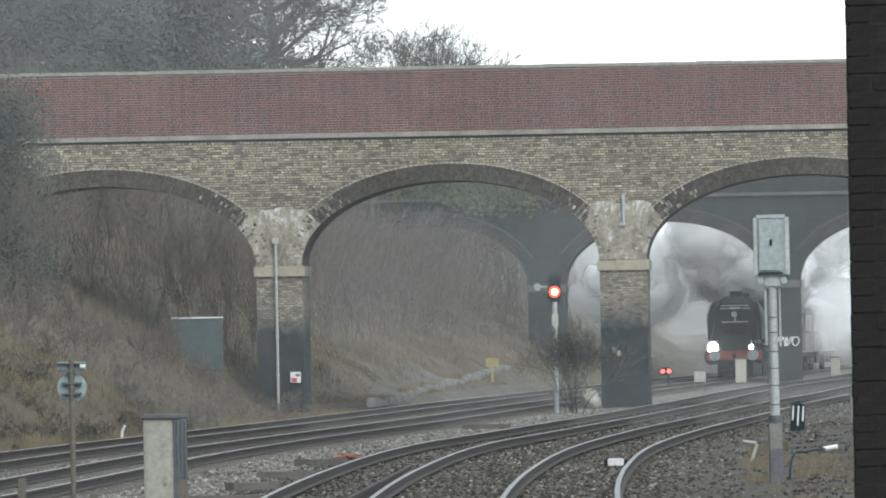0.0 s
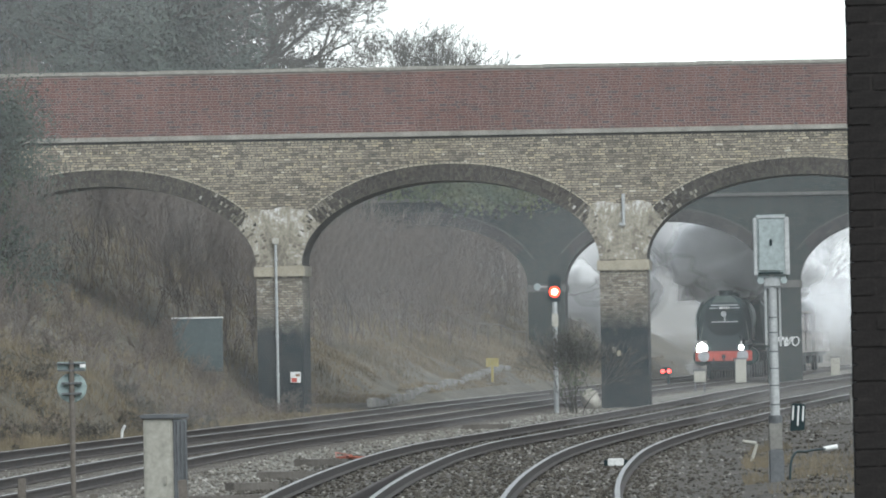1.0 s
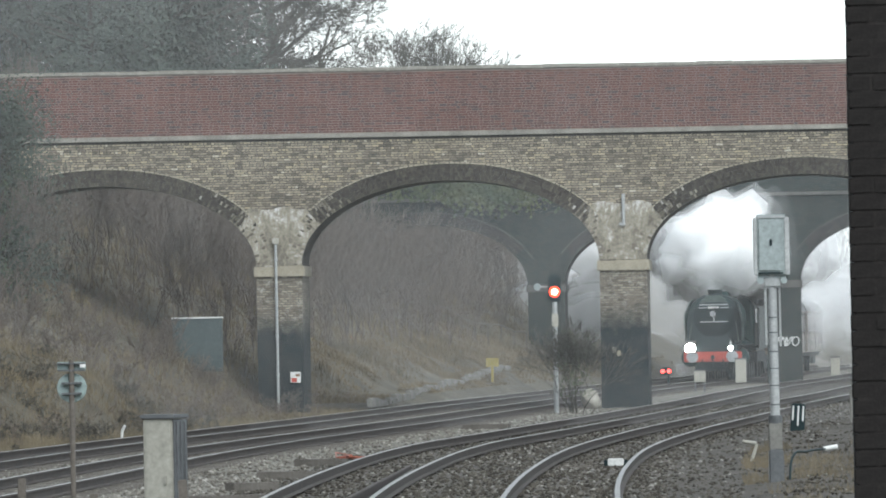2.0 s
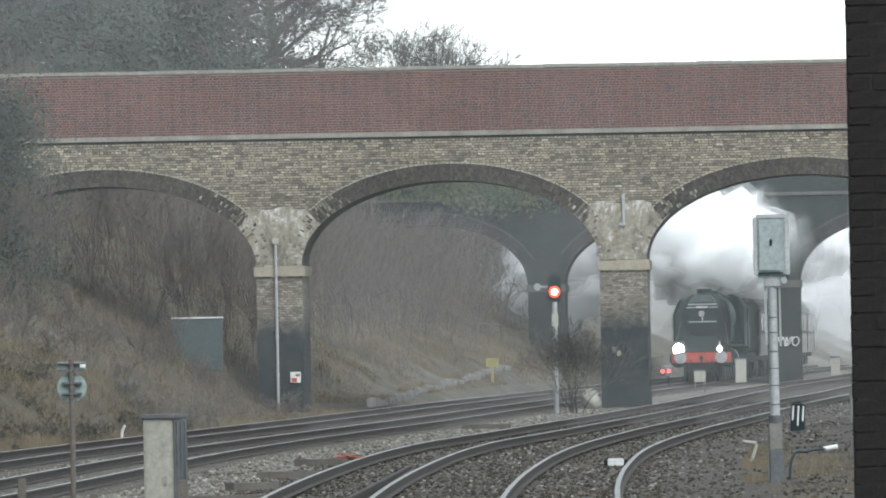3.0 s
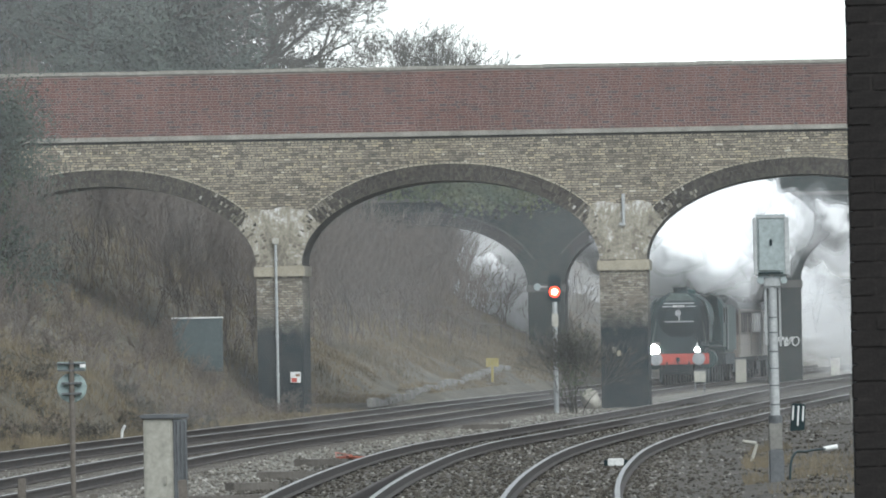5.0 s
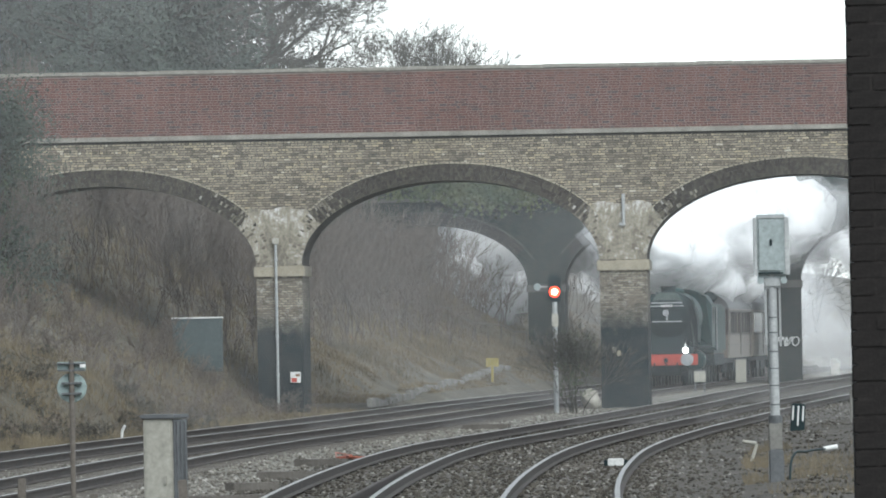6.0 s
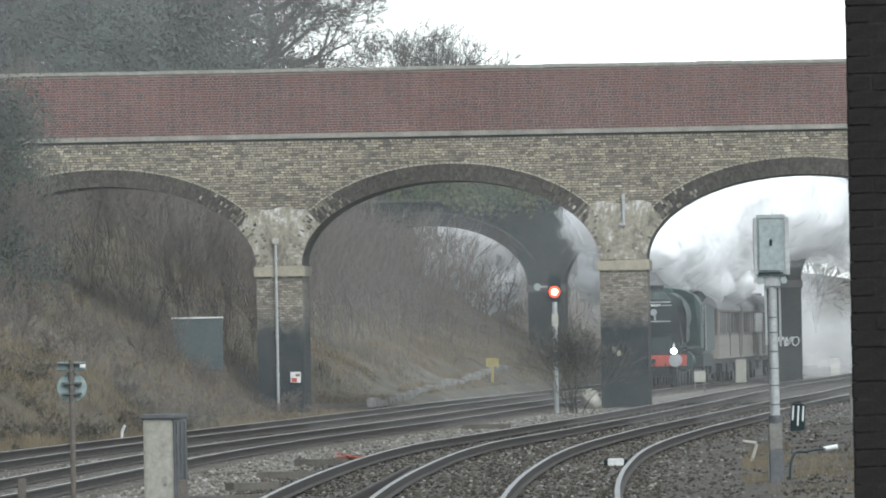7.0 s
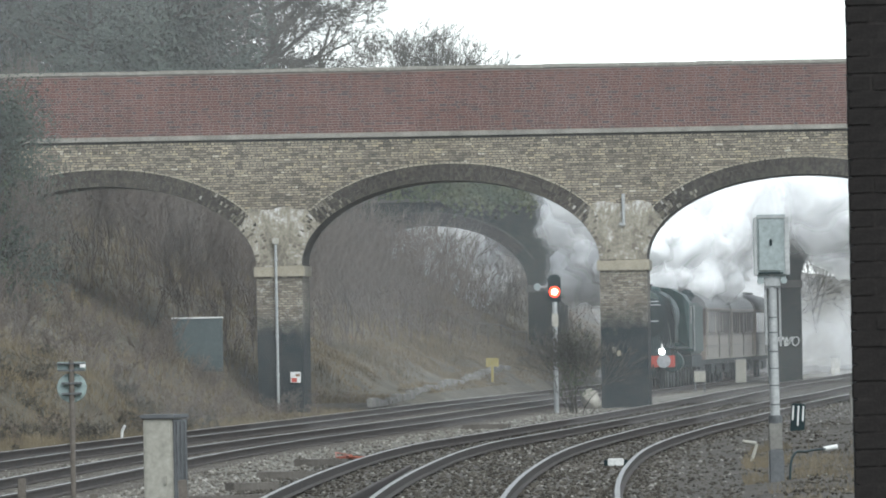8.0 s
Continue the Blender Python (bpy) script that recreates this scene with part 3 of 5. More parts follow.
        part("cylinder", lathe(B(), [(0, .34), (.03, .4), (1.0, .4), (1.03, .34)], (0, 1, 0), (s * 1.08, 2.0, 1.02), 20), M["loco_green"], lo)
        for y, r in ((1.3, .48), (3.2, .48), (5.2, 1.01), (7.4, 1.01), (9.6, 1.01), (12.6, .55)):
            build_wheel(lo, s * .75, y, r, "driving_wheel" if r > .9 else "bogie_wheel", 16 if r > .9 else 10)
        part("coupling_rod", box(B(), s * .98 - .03, s * .98 + .03, 5.2, 9.6, .75, .9, .02), M["steel"], lo)
    part("main_frame", box(B(), -.55, .55, .5, 13, .55, 1.5), M["loco_black"], lo)
    part("bogie_frame", box(B(), -.62, .62, .8, 3.7, .4, .75, .04), M["loco_black"], lo)
    bm = B()
    prof = [(-1.32, 1.5), (-1.32, 3.25), (-1.1, 3.6), (-.6, 3.86), (0, 3.93), (.6, 3.86), (1.1, 3.6), (1.32, 3.25), (1.32, 1.5)]
    a = [bm.verts.new((x, 10.9 - (.5 if abs(x) < 1.2 else 0), z)) for x, z in prof]
    b = [bm.verts.new((x, 13.4, z)) for x, z in prof]
    bm.faces.new(a)
    bm.faces.new(b[::-1])
    for i in range(len(prof)):
        bm.faces.new((a[i], a[(i + 1) % len(prof)], b[(i + 1) % len(prof)], b[i]))
    bmesh.ops.recalc_face_normals(bm, faces=bm.faces)
    cab = part("cab", bm, M["loco_green"], lo)
    for s in (-1, 1):
        part("cab_window", box(B(), s * 1.33 - .015, s * 1.33 + .015, 11.4, 12.3, 2.5, 3.15, .01), M["glass"], cab)
    bm = lathe(B(), [(0, .42), (.12, .42), (.2, .36), (.24, .1)], (0, 0, 1), (0, 7.0, zb + .93), 20)
    part("dome", bm, M["loco_green"], lo)
    return lo


def build_tender():
    te = thing("tender", "dark green locomotive tender loaded with coal", "tender")
    bm = box(B(), -1.33, 1.33, .4, 8.0, 1.25, 3.3, .12)
    part("tank", bm, M["loco_green"], te)
    bm = B()
    for i in range(90):
        bmesh.ops.create_icosphere(bm, subdivisions=1, radius=random.uniform(.14, .3), matrix=pose(random.uniform(-.95, .95), random.uniform(.9, 5.5), 3.3 + random.uniform(-.05, .3), random.uniform(0, 90), 20, 30))
    part("coal", bm, M["loco_black"], te)
    part("tender_frame", box(B(), -1.25, 1.25, .3, 8.1, .75, 1.22, .03), M["loco_black"], te)
    for s in (-1, 1):
        part("handrail", box(B(), s * 1.36 - .02, s * 1.36 + .02, .4, .44, 1.4, 3.2), M["steel"], te)
        for y in (1.2, 3.2, 5.2, 7.2):
            build_wheel(te, s * .75, y, .63, "tender_wheel", 10)
    return te


def build_coach(label):
    co = thing("railway_coach", label, "railway coach", group="coaches behind the locomotive")
    L = 19.4
    for nm, z0, z1, mat in (("lower_side", 1.02, 1.98, M["coach_cream"]), ("upper_side", 1.982, 3.1, M["coach_dark"])):
        part(nm, box(B(), -1.39, 1.39, .3, L, z0, z1, .03), mat, co)
    bm = B()
    pr = [(-1.42, 3.08)] + [(-1.42 * math.cos(math.pi * i / 14), 3.12 + .74 * math.sin(math.pi * i / 14)) for i in range(15)] + [(1.42, 3.08)]
    a = [bm.verts.new((x, .25, z)) for x, z in pr]
    b = [bm.verts.new((x, L + .05, z)) for x, z in pr]
    bm.faces.new(a)
    bm.faces.new(b[::-1])
    for i in range(len(pr)):
        f = bm.faces.new((a[i], a[(i + 1) % len(pr)], b[(i + 1) % len(pr)], b[i]))
    bmesh.ops.recalc_face_normals(bm, faces=bm.faces)
    part("roof", bm, M["coach_roof"], co)
    for y in range(8):
        part("roof_vent", lathe(B(), [(0, .12), (.1, .14), (.12, .04)], (0, 0, 1), (.35, 1.5 + y * 2.3, 3.82), 10), M["coach_roof"], co)
    for s in (-1, 1):
        part("cantrail", box(B(), s * 1.43 - .03, s * 1.43 + .03, .3, L, 3.02, 3.1, .01), M["coach_cream"], co)
        part("waist_beading", box(B(), s * 1.405 - .02, s * 1.405 + .02, .3, L, 1.55, 1.6, .006), M["coach_dark"], co)
        for i in range(9):
            y = 1.9 + i * 1.95
            w = part("window", box(B(), s * 1.395 - .015, s * 1.395 + .015, y, y + 1.3, 2.1, 2.95, .02), M["glass"], co)
            part("window_frame", box(B(), s * 1.4 - .02, s * 1.4 + .02, y - .14, y - .02, 2.02, 3.0, .008), M["coach_dark"] if i % 3 else M["coach_cream"], w)
        for y in (.7, L - 1.0, 10.3):
            part("door", box(B(), s * 1.4 - .02, s * 1.4 + .02, y, y + .65, 1.1, 2.98, .02), M["coach_cream"] if y < 1 else M["coach_dark"], co)
        for y in (2.0, 4.6, L - 4.4, L - 1.8):
            part("coach_wheel", lathe(B(), [(0, .40), (0, .46), (.13, .46), (.15, .5), (.15, .3)], (-s, 0, 0), (s * .75, y, .46), 18), M["loco_black"], co)
        part("bogie_side", box(B(), s * 1.0 - .06, s * 1.0 + .06, 1.4, 5.2, .4, .8, .04), M["loco_black"], co)
        part("bogie_side", box(B(), s * 1.0 - .06, s * 1.0 + .06, L - 5.0, L - 1.2, .4, .8, .04), M["loco_black"], co)
        part("battery_box", box(B(), s * .9 - .3, s * .9 + .3, 7.5, 10.2, .45, 1.0, .03), M["loco_black"], co)
    part("underframe", box(B(), -1.2, 1.2, .2, L + .1, .82, 1.02), M["loco_black"], co)
    part("gangway", box(B(), -.5, .5, -.2, .3, 1.1, 3.2, .05), M["loco_black"], co)
    return co


loco = build_loco()
tender = build_tender()
coaches = [build_coach("maroon railway coach with pale lower panels")]
for _ in range(2):
    coaches.append(copy_thing(coaches[0], pose(0, 0, 0)))


# ---- steam ----
def steam_material(name, density):
    m = bpy.data.materials.new(name)
    m.use_nodes = True
    nt = m.node_tree
    nt.nodes.remove(nt.nodes["Principled BSDF"])
    out = nt.nodes["Material Output"]
    dif, tra, mix1, tr, mix2 = (nt.nodes.new(k) for k in ("ShaderNodeBsdfDiffuse", "ShaderNodeBsdfTranslucent", "ShaderNodeMixShader", "ShaderNodeBsdfTransparent", "ShaderNodeMixShader"))
    col = ramp(nt, tex(nt, 0.35, 5, 0.6), [(0.3, (0.985, 0.985, 0.985)), (0.7, (0.998, 0.998, 0.998))])
    nt.links.new(col, dif.inputs[0])
    nt.links.new(col, tra.inputs[0])
    mix1.inputs[0].default_value = 0.5
    nt.links.new(dif.outputs[0], mix1.inputs[1])
    nt.links.new(tra.outputs[0], mix1.inputs[2])
    if density[0] == density[1]:
        mix2.inputs[0].default_value = density[0]
    else:
        fac = ramp(nt, tex(nt, 0.5, 2, 0.5), [(0.3, (density[0],) * 3), (0.7, (density[1],) * 3)])
        nt.links.new(fac, mix2.inputs[0])
    nt.links.new(tr.outputs[0], mix2.inputs[1])
    nt.links.new(mix1.outputs[0], mix2.inputs[2])
    nt.links.new(mix2.outputs[0], out.inputs[0])
    return m


# see-through white for added sheets that imitate haze and pale what lies behind
M["mist_near"] = steam_material("mist_near", (0.03, 0.05))
M["mist_mid"] = steam_material("mist_middle", (0.036, 0.056))
M["mist_train"] = steam_material("mist_by_the_train", (0.022, 0.038))
M["mist_high"] = steam_material("mist_above", (0.035, 0.06))
M["mist_far"] = steam_material("mist_far", (0.07, 0.115))


def puff_mesh(seed, materials, radii, sub=3):
    """A billowing cloud lump of radius about one metre, in nested thin shells that grow denser inwards."""
    bm = B()
    o = Vector((seed * 7.3, seed * 3.1, seed * 1.7))
    for k, rad in enumerate(radii):
        got = bmesh.ops.create_icosphere(bm, subdivisions=sub, radius=1.0)
        for v in got["verts"]:
            d = v.co.normalized()
            r = 0.72
            for q, amp in ((1.2, 0.42), (2.5, 0.24), (4.6, 0.07)):
                r += amp * (abs(noise.noise(d * q + o)) * 1.6 - 0.18)
            v.co = d * r * rad
        for f in {f for v in got["verts"] for f in v.link_faces}:
            f.smooth = True
            f.material_index = k
    me = bpy.data.meshes.new("steam_puff")
    bm.to_mesh(me)
    bm.free()
    for m in materials:
        me.materials.append(m)
    return me


scene.cycles.transparent_max_bounces = 64
scene.cycles.max_bounces = scene.cycles.diffuse_bounces = scene.cycles.transmission_bounces = 24
SHELLS = [steam_material("steam_shell", (d, d)) for d in (0.12, 0.35, 0.9)]
THIN = [steam_material("steam_thin_shell", (d, d)) for d in (0.03, 0.05, 0.08)]
PUFFS = [puff_mesh(i + 1, SHELLS, (1.18, 1.04, 0.88)) for i in range(6)]
WISPS = [puff_mesh(i + 11, THIN, (1.1, 0.9, 0.66)) for i in range(4)]
SPEED = 8.9
steam_moves = []


def loco_y(t):
    return 413.0 - SPEED * t


def add_puff(radius, rows, wisp=False):
    ob = new("steam_puff", random.choice(WISPS if wisp else PUFFS))
    s = radius
    tagged(ob, "white billowing puff of locomotive steam", "steam", "steam trailing the locomotive", "stuff")
    ob.scale = (s, s * random.uniform(0.9, 1.2), s * random.uniform(0.8, 1.05))
    rz = random.uniform(0, 360)
    steam_moves.append((ob, [(t, pose(x, y, z, 0, 0, rz + 3.0 * t)) for t, (x, y, z) in rows]))


def build_steam():
    rnd = random.Random(5)
    # old steam hanging behind the second bridge, drifting off with the wind
    for i in range(44):
        y = rnd.uniform(414, 450)
        edge = TRACK_B(y) - 7.5
        x = edge + abs(rnd.gauss(0, 9))
        r = rnd.uniform(1.3, 2.4)
        z = rnd.uniform((3.9 if x > edge + 4.5 else 3.0) + r * .5, 9.0)
        if x < edge + 2:
            r *= 0.7
        rows = [(t, (x - 1.05 * t, y, z + 0.1 * t)) for t in (0, 4, 8)]
        add_puff(r, rows, rnd.random() < 0.4)
    for i in range(8):
        y = rnd.uniform(455, 520)
        x = rnd.uniform(14, 40)
        z = rnd.uniform(3, 7.5)
        add_puff(rnd.uniform(2.2, 3.6), [(t, (x - 1.0 * t, y, z)) for t in (0, 8)], True)
    for i in range(18):
        y = rnd.uniform(448, 478)
        x = rnd.uniform(9.5, 46)
        z = rnd.uniform(0.8, 3.6)
        add_puff(rnd.uniform(1.8, 2.8), [(t, (x - 1.0 * t, y, z)) for t in (0, 8)], True)
    # puffs left by the chimney: each rides close over the boiler, then is left behind, rises and spreads;
    # the later ones are blown to the far side of the line
    n = 76
    for i in range(n + 30):
        blown = i >= n
        te = rnd.uniform(1.8, 6.0) if blown else -0.6 + 8.4 * i / n + rnd.uniform(-.1, .1)
        r = rnd.uniform(1.1, 1.9) if blown else rnd.uniform(1.3, 2.4)
        ox, oy, oz = rnd.uniform(-1.2, 1.2), 4.5 + (16 if blown else 38) * rnd.random() ** 1.3, rnd.uniform(0, 1.0)
        side = rnd.uniform(-1.25, -.5) if blown else rnd.uniform(-1.2, 1.6)
        up = rnd.uniform(-.35, 1.0) if blown else rnd.uniform(0.2, 1.4)
        rows = []
        for t in (0, 1, 2, 3, 4, 5, 6, 7, 8):
            tt = min(t, te)
            y = loco_y(tt) + 2.6 + oy
            a = max(0.0, t - te)
            drift = SPEED * 0.3 * (1 - math.exp(-a / 0.5))
            gx = TRACK_B(y) + ox + side * a
            gy = y - drift
            gz = 4.15 + r * .55 + oz + up * 3.2 * (1 - math.exp(-a / 2.0))
            rows.append((t, (gx, gy, gz)))
        add_puff(r, rows, not blown and rnd.random() < 0.12)
    # the jet straight above the chimney
    for i in range(5, 9):
        r = 0.4 + 0.11 * i
        add_puff(r, [(t, (TRACK_B(loco_y(t) + 2.9) + .1 * (i % 2), loco_y(t) + 3.6 + i * .8, 4.1 + r * .6 + .16 * i)) for t in (0, 2, 4, 6, 8)])
    # steam that clings to the coach roofs
    for i in range(40):
        back = rnd.uniform(15, 72)
        r = rnd.uniform(.7, 1.3)
        ox, oz = rnd.uniform(-.9, 1.3), rnd.uniform(-.45, .6)
        add_puff(r, [(t, (TRACK_B(loco_y(t) + back) + ox, loco_y(t) + back, 4.0 + r * .5 + oz)) for t in (0, 2, 4, 6, 8)], rnd.random() < .5)
    # low leak of steam beside the cylinders
    for i in range(3):
        r = rnd.uniform(.25, .4)
        sx = rnd.choice((-1.5, 1.4))
        add_puff(r, [(t, (TRACK_B(loco_y(t) + 2.5 + i) + sx, loco_y(t) + 2.5 + i, 0.5)) for t in (0, 2, 4, 6, 8)], True)


build_steam()


def build_mist():
    """Thin ragged sheets across the cutting that stand in for haze and mist."""
    for y, mat, z0, z1, x0, x1 in ((228, M["mist_near"], -0.3, 22.0, -60, 70), (316, M["mist_mid"], -0.3, 10.8, -70, 6.4), (456, M["mist_far"], -0.3, 14.5, -80, 9.6), (312, M["mist_train"], -0.3, 10.6, 6.4, 70), (336, M["mist_high"], 11.6, 30.0, -90, 90)):
        bm = B()
        cols = []
        for i in range(41):
            x = x0 + (x1 - x0) * i / 40
            col = []
            for j in range(13):
                z = z0 + (z1 - z0) * j / 12
                col.append(bm.verts.new((x, y + 2.5 * noise.noise((x * .08, z * .15, y)), z)))
            cols.append(col)
        for a, b in zip(cols, cols[1:]):
            for j in range(12):
                f = bm.faces.new((a[j], b[j], b[j + 1], a[j + 1]))
                f.smooth = True
        ob = part("mist", bm, mat)
        tagged(ob, "thin sheet standing in for haze, mist and drifting steam", "mist", kind="stuff")


build_mist()


# ---- plants ----
def limb(vs, fs, a, b, r0, r1, n):
    d = (b - a)
    if d.length < 1e-6:
        return
    d = d.normalized()
    u = d.orthogonal().normalized()
    w = d.cross(u)
    k0 = len(vs)
    for p, r in ((a, r0), (b, r1)):
        for k in range(n):
            q = 2 * math.pi * k / n
            vs.append(p + (u * math.cos(q) + w * math.sin(q)) * r)
    for k in range(n):
        fs.append((k0 + k, k0 + (k + 1) % n, k0 + n + (k + 1) % n, k0 + n + k))


def grow(rnd, vs, fs, p, d, length, r, level, spread, minr):
    """Branching limbs: bends, tapers and forks."""
    n = 7 if r > 0.1 else (5 if r > 0.03 else 3)
    steps = 3 if level > 1 else 2
    for s in range(steps):
        d = (d + Vector((rnd.gauss(0, .16), rnd.gauss(0, .16), rnd.gauss(0.03, .12)))).normalized()
        q = p + d * (length / steps)
        r2 = r * 0.86
        limb(vs, fs, p, q, r, r2, n)
        p, r = q, r2
        if level > 0 and s > 0 and rnd.random() < 0.6:
            e = (d + Vector((rnd.gauss(0, spread), rnd.gauss(0, spread), rnd.gauss(0, spread * .7)))).normalized()
            grow(rnd, vs, fs, p, e, length * rnd.uniform(.5, .75), max(r * .55, minr), level - 1, spread, minr)
    if level > 0:
        for _ in range(rnd.choice((2, 2, 3))):
            e = (d + Vector((rnd.gauss(0, spread), rnd.gauss(0, spread), rnd.gauss(0.05, spread * .7)))).normalized()
            grow(rnd, vs, fs, p, e, length * rnd.uniform(.62, .85), max(r * rnd.uniform(.6, .75), minr), level - 1, spread, minr)


def raw(name, vs, fs, mat, parent=None):
    me = bpy.data.meshes.new(name)
    me.from_pydata([tuple(v) for v in vs], [], fs)
    me.materials.append(mat)
    ob = new(name, me)
    ob.parent = parent
    return ob


def bare_tree(seed, height, girth, label, levels=6, minr=0.012, spread=0.5, lean=(0, 0)):
    rnd = random.Random(seed)
    t = thing("bare_tree", label, "tree", group="bare winter trees on the bank")
    vs, fs = [], []
    base = Vector((0, 0, -0.6))
    top = Vector((lean[0], lean[1], height * .28))
    limb(vs, fs, base, top * .5, girth * 1.25, girth, 10)
    limb(vs, fs, top * .5, top, girth, girth * .85, 10)
    raw("trunk", vs, fs, M["bark"], t)
    vs, fs = [], []
    for k in range(4):
        a = k * 1.57 + rnd.uniform(-.4, .4)
        d = Vector((math.cos(a) * .6, math.sin(a) * .6, 1.0)).normalized()
        grow(rnd, vs, fs, top, d, height * .2, girth * .6, levels - 1, spread, minr)
    k = height / max(v.z for v in vs)
    raw("crown", [Vector((v.x, v.y, v.z * k)) if v.z > top.z else v for v in vs], fs, M["bark"], t)
    return t


def oak(seed, height, girth, reach, label):
    """A broad oak: one tall leader with long crooked side limbs, thick with twigs."""
    rnd = random.Random(seed)
    t = thing("oak_tree", label, "tree", group="bare winter trees on the bank")
    vs, fs = [], []
    p, r = Vector((0, 0, -.6)), girth
    stem = []
    for k in range(11):
        q = Vector((rnd.gauss(0, .1), rnd.gauss(0, .1), height * (k + 1) / 12))
        limb(vs, fs, p, q, r, r * .92, 10)
        stem.append((q, r))
        p, r = q, r * .92
    raw("trunk", vs, fs, M["bark"], t)
    vs, fs = [], []
    for k in range(42):
        q, r = stem[2 + k % 9]
        a = k * 2.4 + rnd.uniform(-.3, .3)
        d = Vector((math.cos(a), math.sin(a), rnd.uniform(.05, .65))).normalized()
        grow(rnd, vs, fs, q, d, reach * rnd.uniform(.34, .5), r * rnd.uniform(.42, .62), 5, .6, .0135)
    raw("crown", vs, fs, M["bark"], t)
    return t


def leafy_tree(seed, height, width, label, leaf=1.0, leaves=120):
    rnd = random.Random(seed)
    t = thing("evergreen_tree", label, "tree", group="dark trees on the bank")
    vs, fs = [], []
    limb(vs, fs, Vector((0, 0, -.6)), Vector((0, 0, height * .8)), .3, .08, 8)
    for k in range(26):
        z = rnd.uniform(.2, .85) * height
        a = rnd.uniform(0, 6.28)
        limb(vs, fs, Vector((0, 0, z)), Vector((math.cos(a), math.sin(a), .35)) * width * .45 + Vector((0, 0, z)), .07, .02, 5)
    raw("trunk", vs, fs, M["bark"], t)
    vs, fs = [], []
    clumps = [(rnd.gauss(0, width * .3), rnd.gauss(0, width * .3), rnd.uniform(.15, 1.0) * height) for _ in range(70)]
    for c in clumps:
        taper = 1.15 - c[2] / height * .7
        for _ in range(leaves):
            p = Vector((c[0] * taper + rnd.gauss(0, .55), c[1] * taper + rnd.gauss(0, .55), c[2] + rnd.gauss(0, .45)))
            u = Vector((rnd.gauss(0, 1), rnd.gauss(0, 1), rnd.gauss(0, 1))).normalized()
            w = u.orthogonal().normalized() * rnd.uniform(.05, .1) * leaf
            k = len(vs)
            vs += [p - u * .13 * leaf, p + w, p + u * .15 * leaf, p - w]
            fs.append((k, k + 1, k + 2, k + 3))
    raw("crown", vs, fs, M["evergreen"], t)
    return t


def plant(ob, x, y, s=1.0, rz=0, dz=0.0):
    ob.matrix_basis = pose(x, y, ground_z(x, y) + dz, 0, 0, rz)
    ob.scale = (s, s, s)
    return ob


big = plant(oak(3, 15, .46, 5.6, "large bare spreading oak on the cutting bank"), -8.75, 470, 1.0, 40)
small = plant(bare_tree(8, 15.2, .2, "slender bare tree with fine upright twigs", 6, .014, .36), -1.6, 690, 1.1)
for x, y, s, rz in ((-3.4, 700, 1.05, 70), (1.1, 690, 1.04, 200), (3.0, 720, 1.0, 130)):
    c = copy_thing(small, pose(x, y, ground_z(x, y), 0, 0, rz))
    c.scale = (s, s, s)
for x, y, s, rz in ((-16.5, 420, .9, 100), (-13.6, 500, 1.05, 250)):
    c = copy_thing(big, pose(x, y, ground_z(x, y), 0, 0, rz))
    c.scale = (s, s, s)
ever = plant(leafy_tree(4, 14, 6, "dark evergreen tree clad in ivy on the bank"), -14.4, 380, 1.0)
for x, y, s, rz in ((-17.5, 372, 1.0, 90), (-12.0, 400, .95, 200), (-20, 395, 1.1, 20), (-15.6, 430, 1.15, 300), (-11.6, 440, 1.0, 150), (-13.3, 345, .8, 60), (-16.4, 362, .9, 10), (-18.8, 384, 1.0, 130), (-14.9, 366, .85, 240)):
    c = copy_thing(ever, pose(x, y, ground_z(x, y), 0, 0, rz))
    c.scale = (s, s, s)


shrub = plant(leafy_tree(17, 6.3, 1.7, "dull evergreen shrub clad in ivy beside the bridge", .42, 210), -12.6, 262, 1.0)


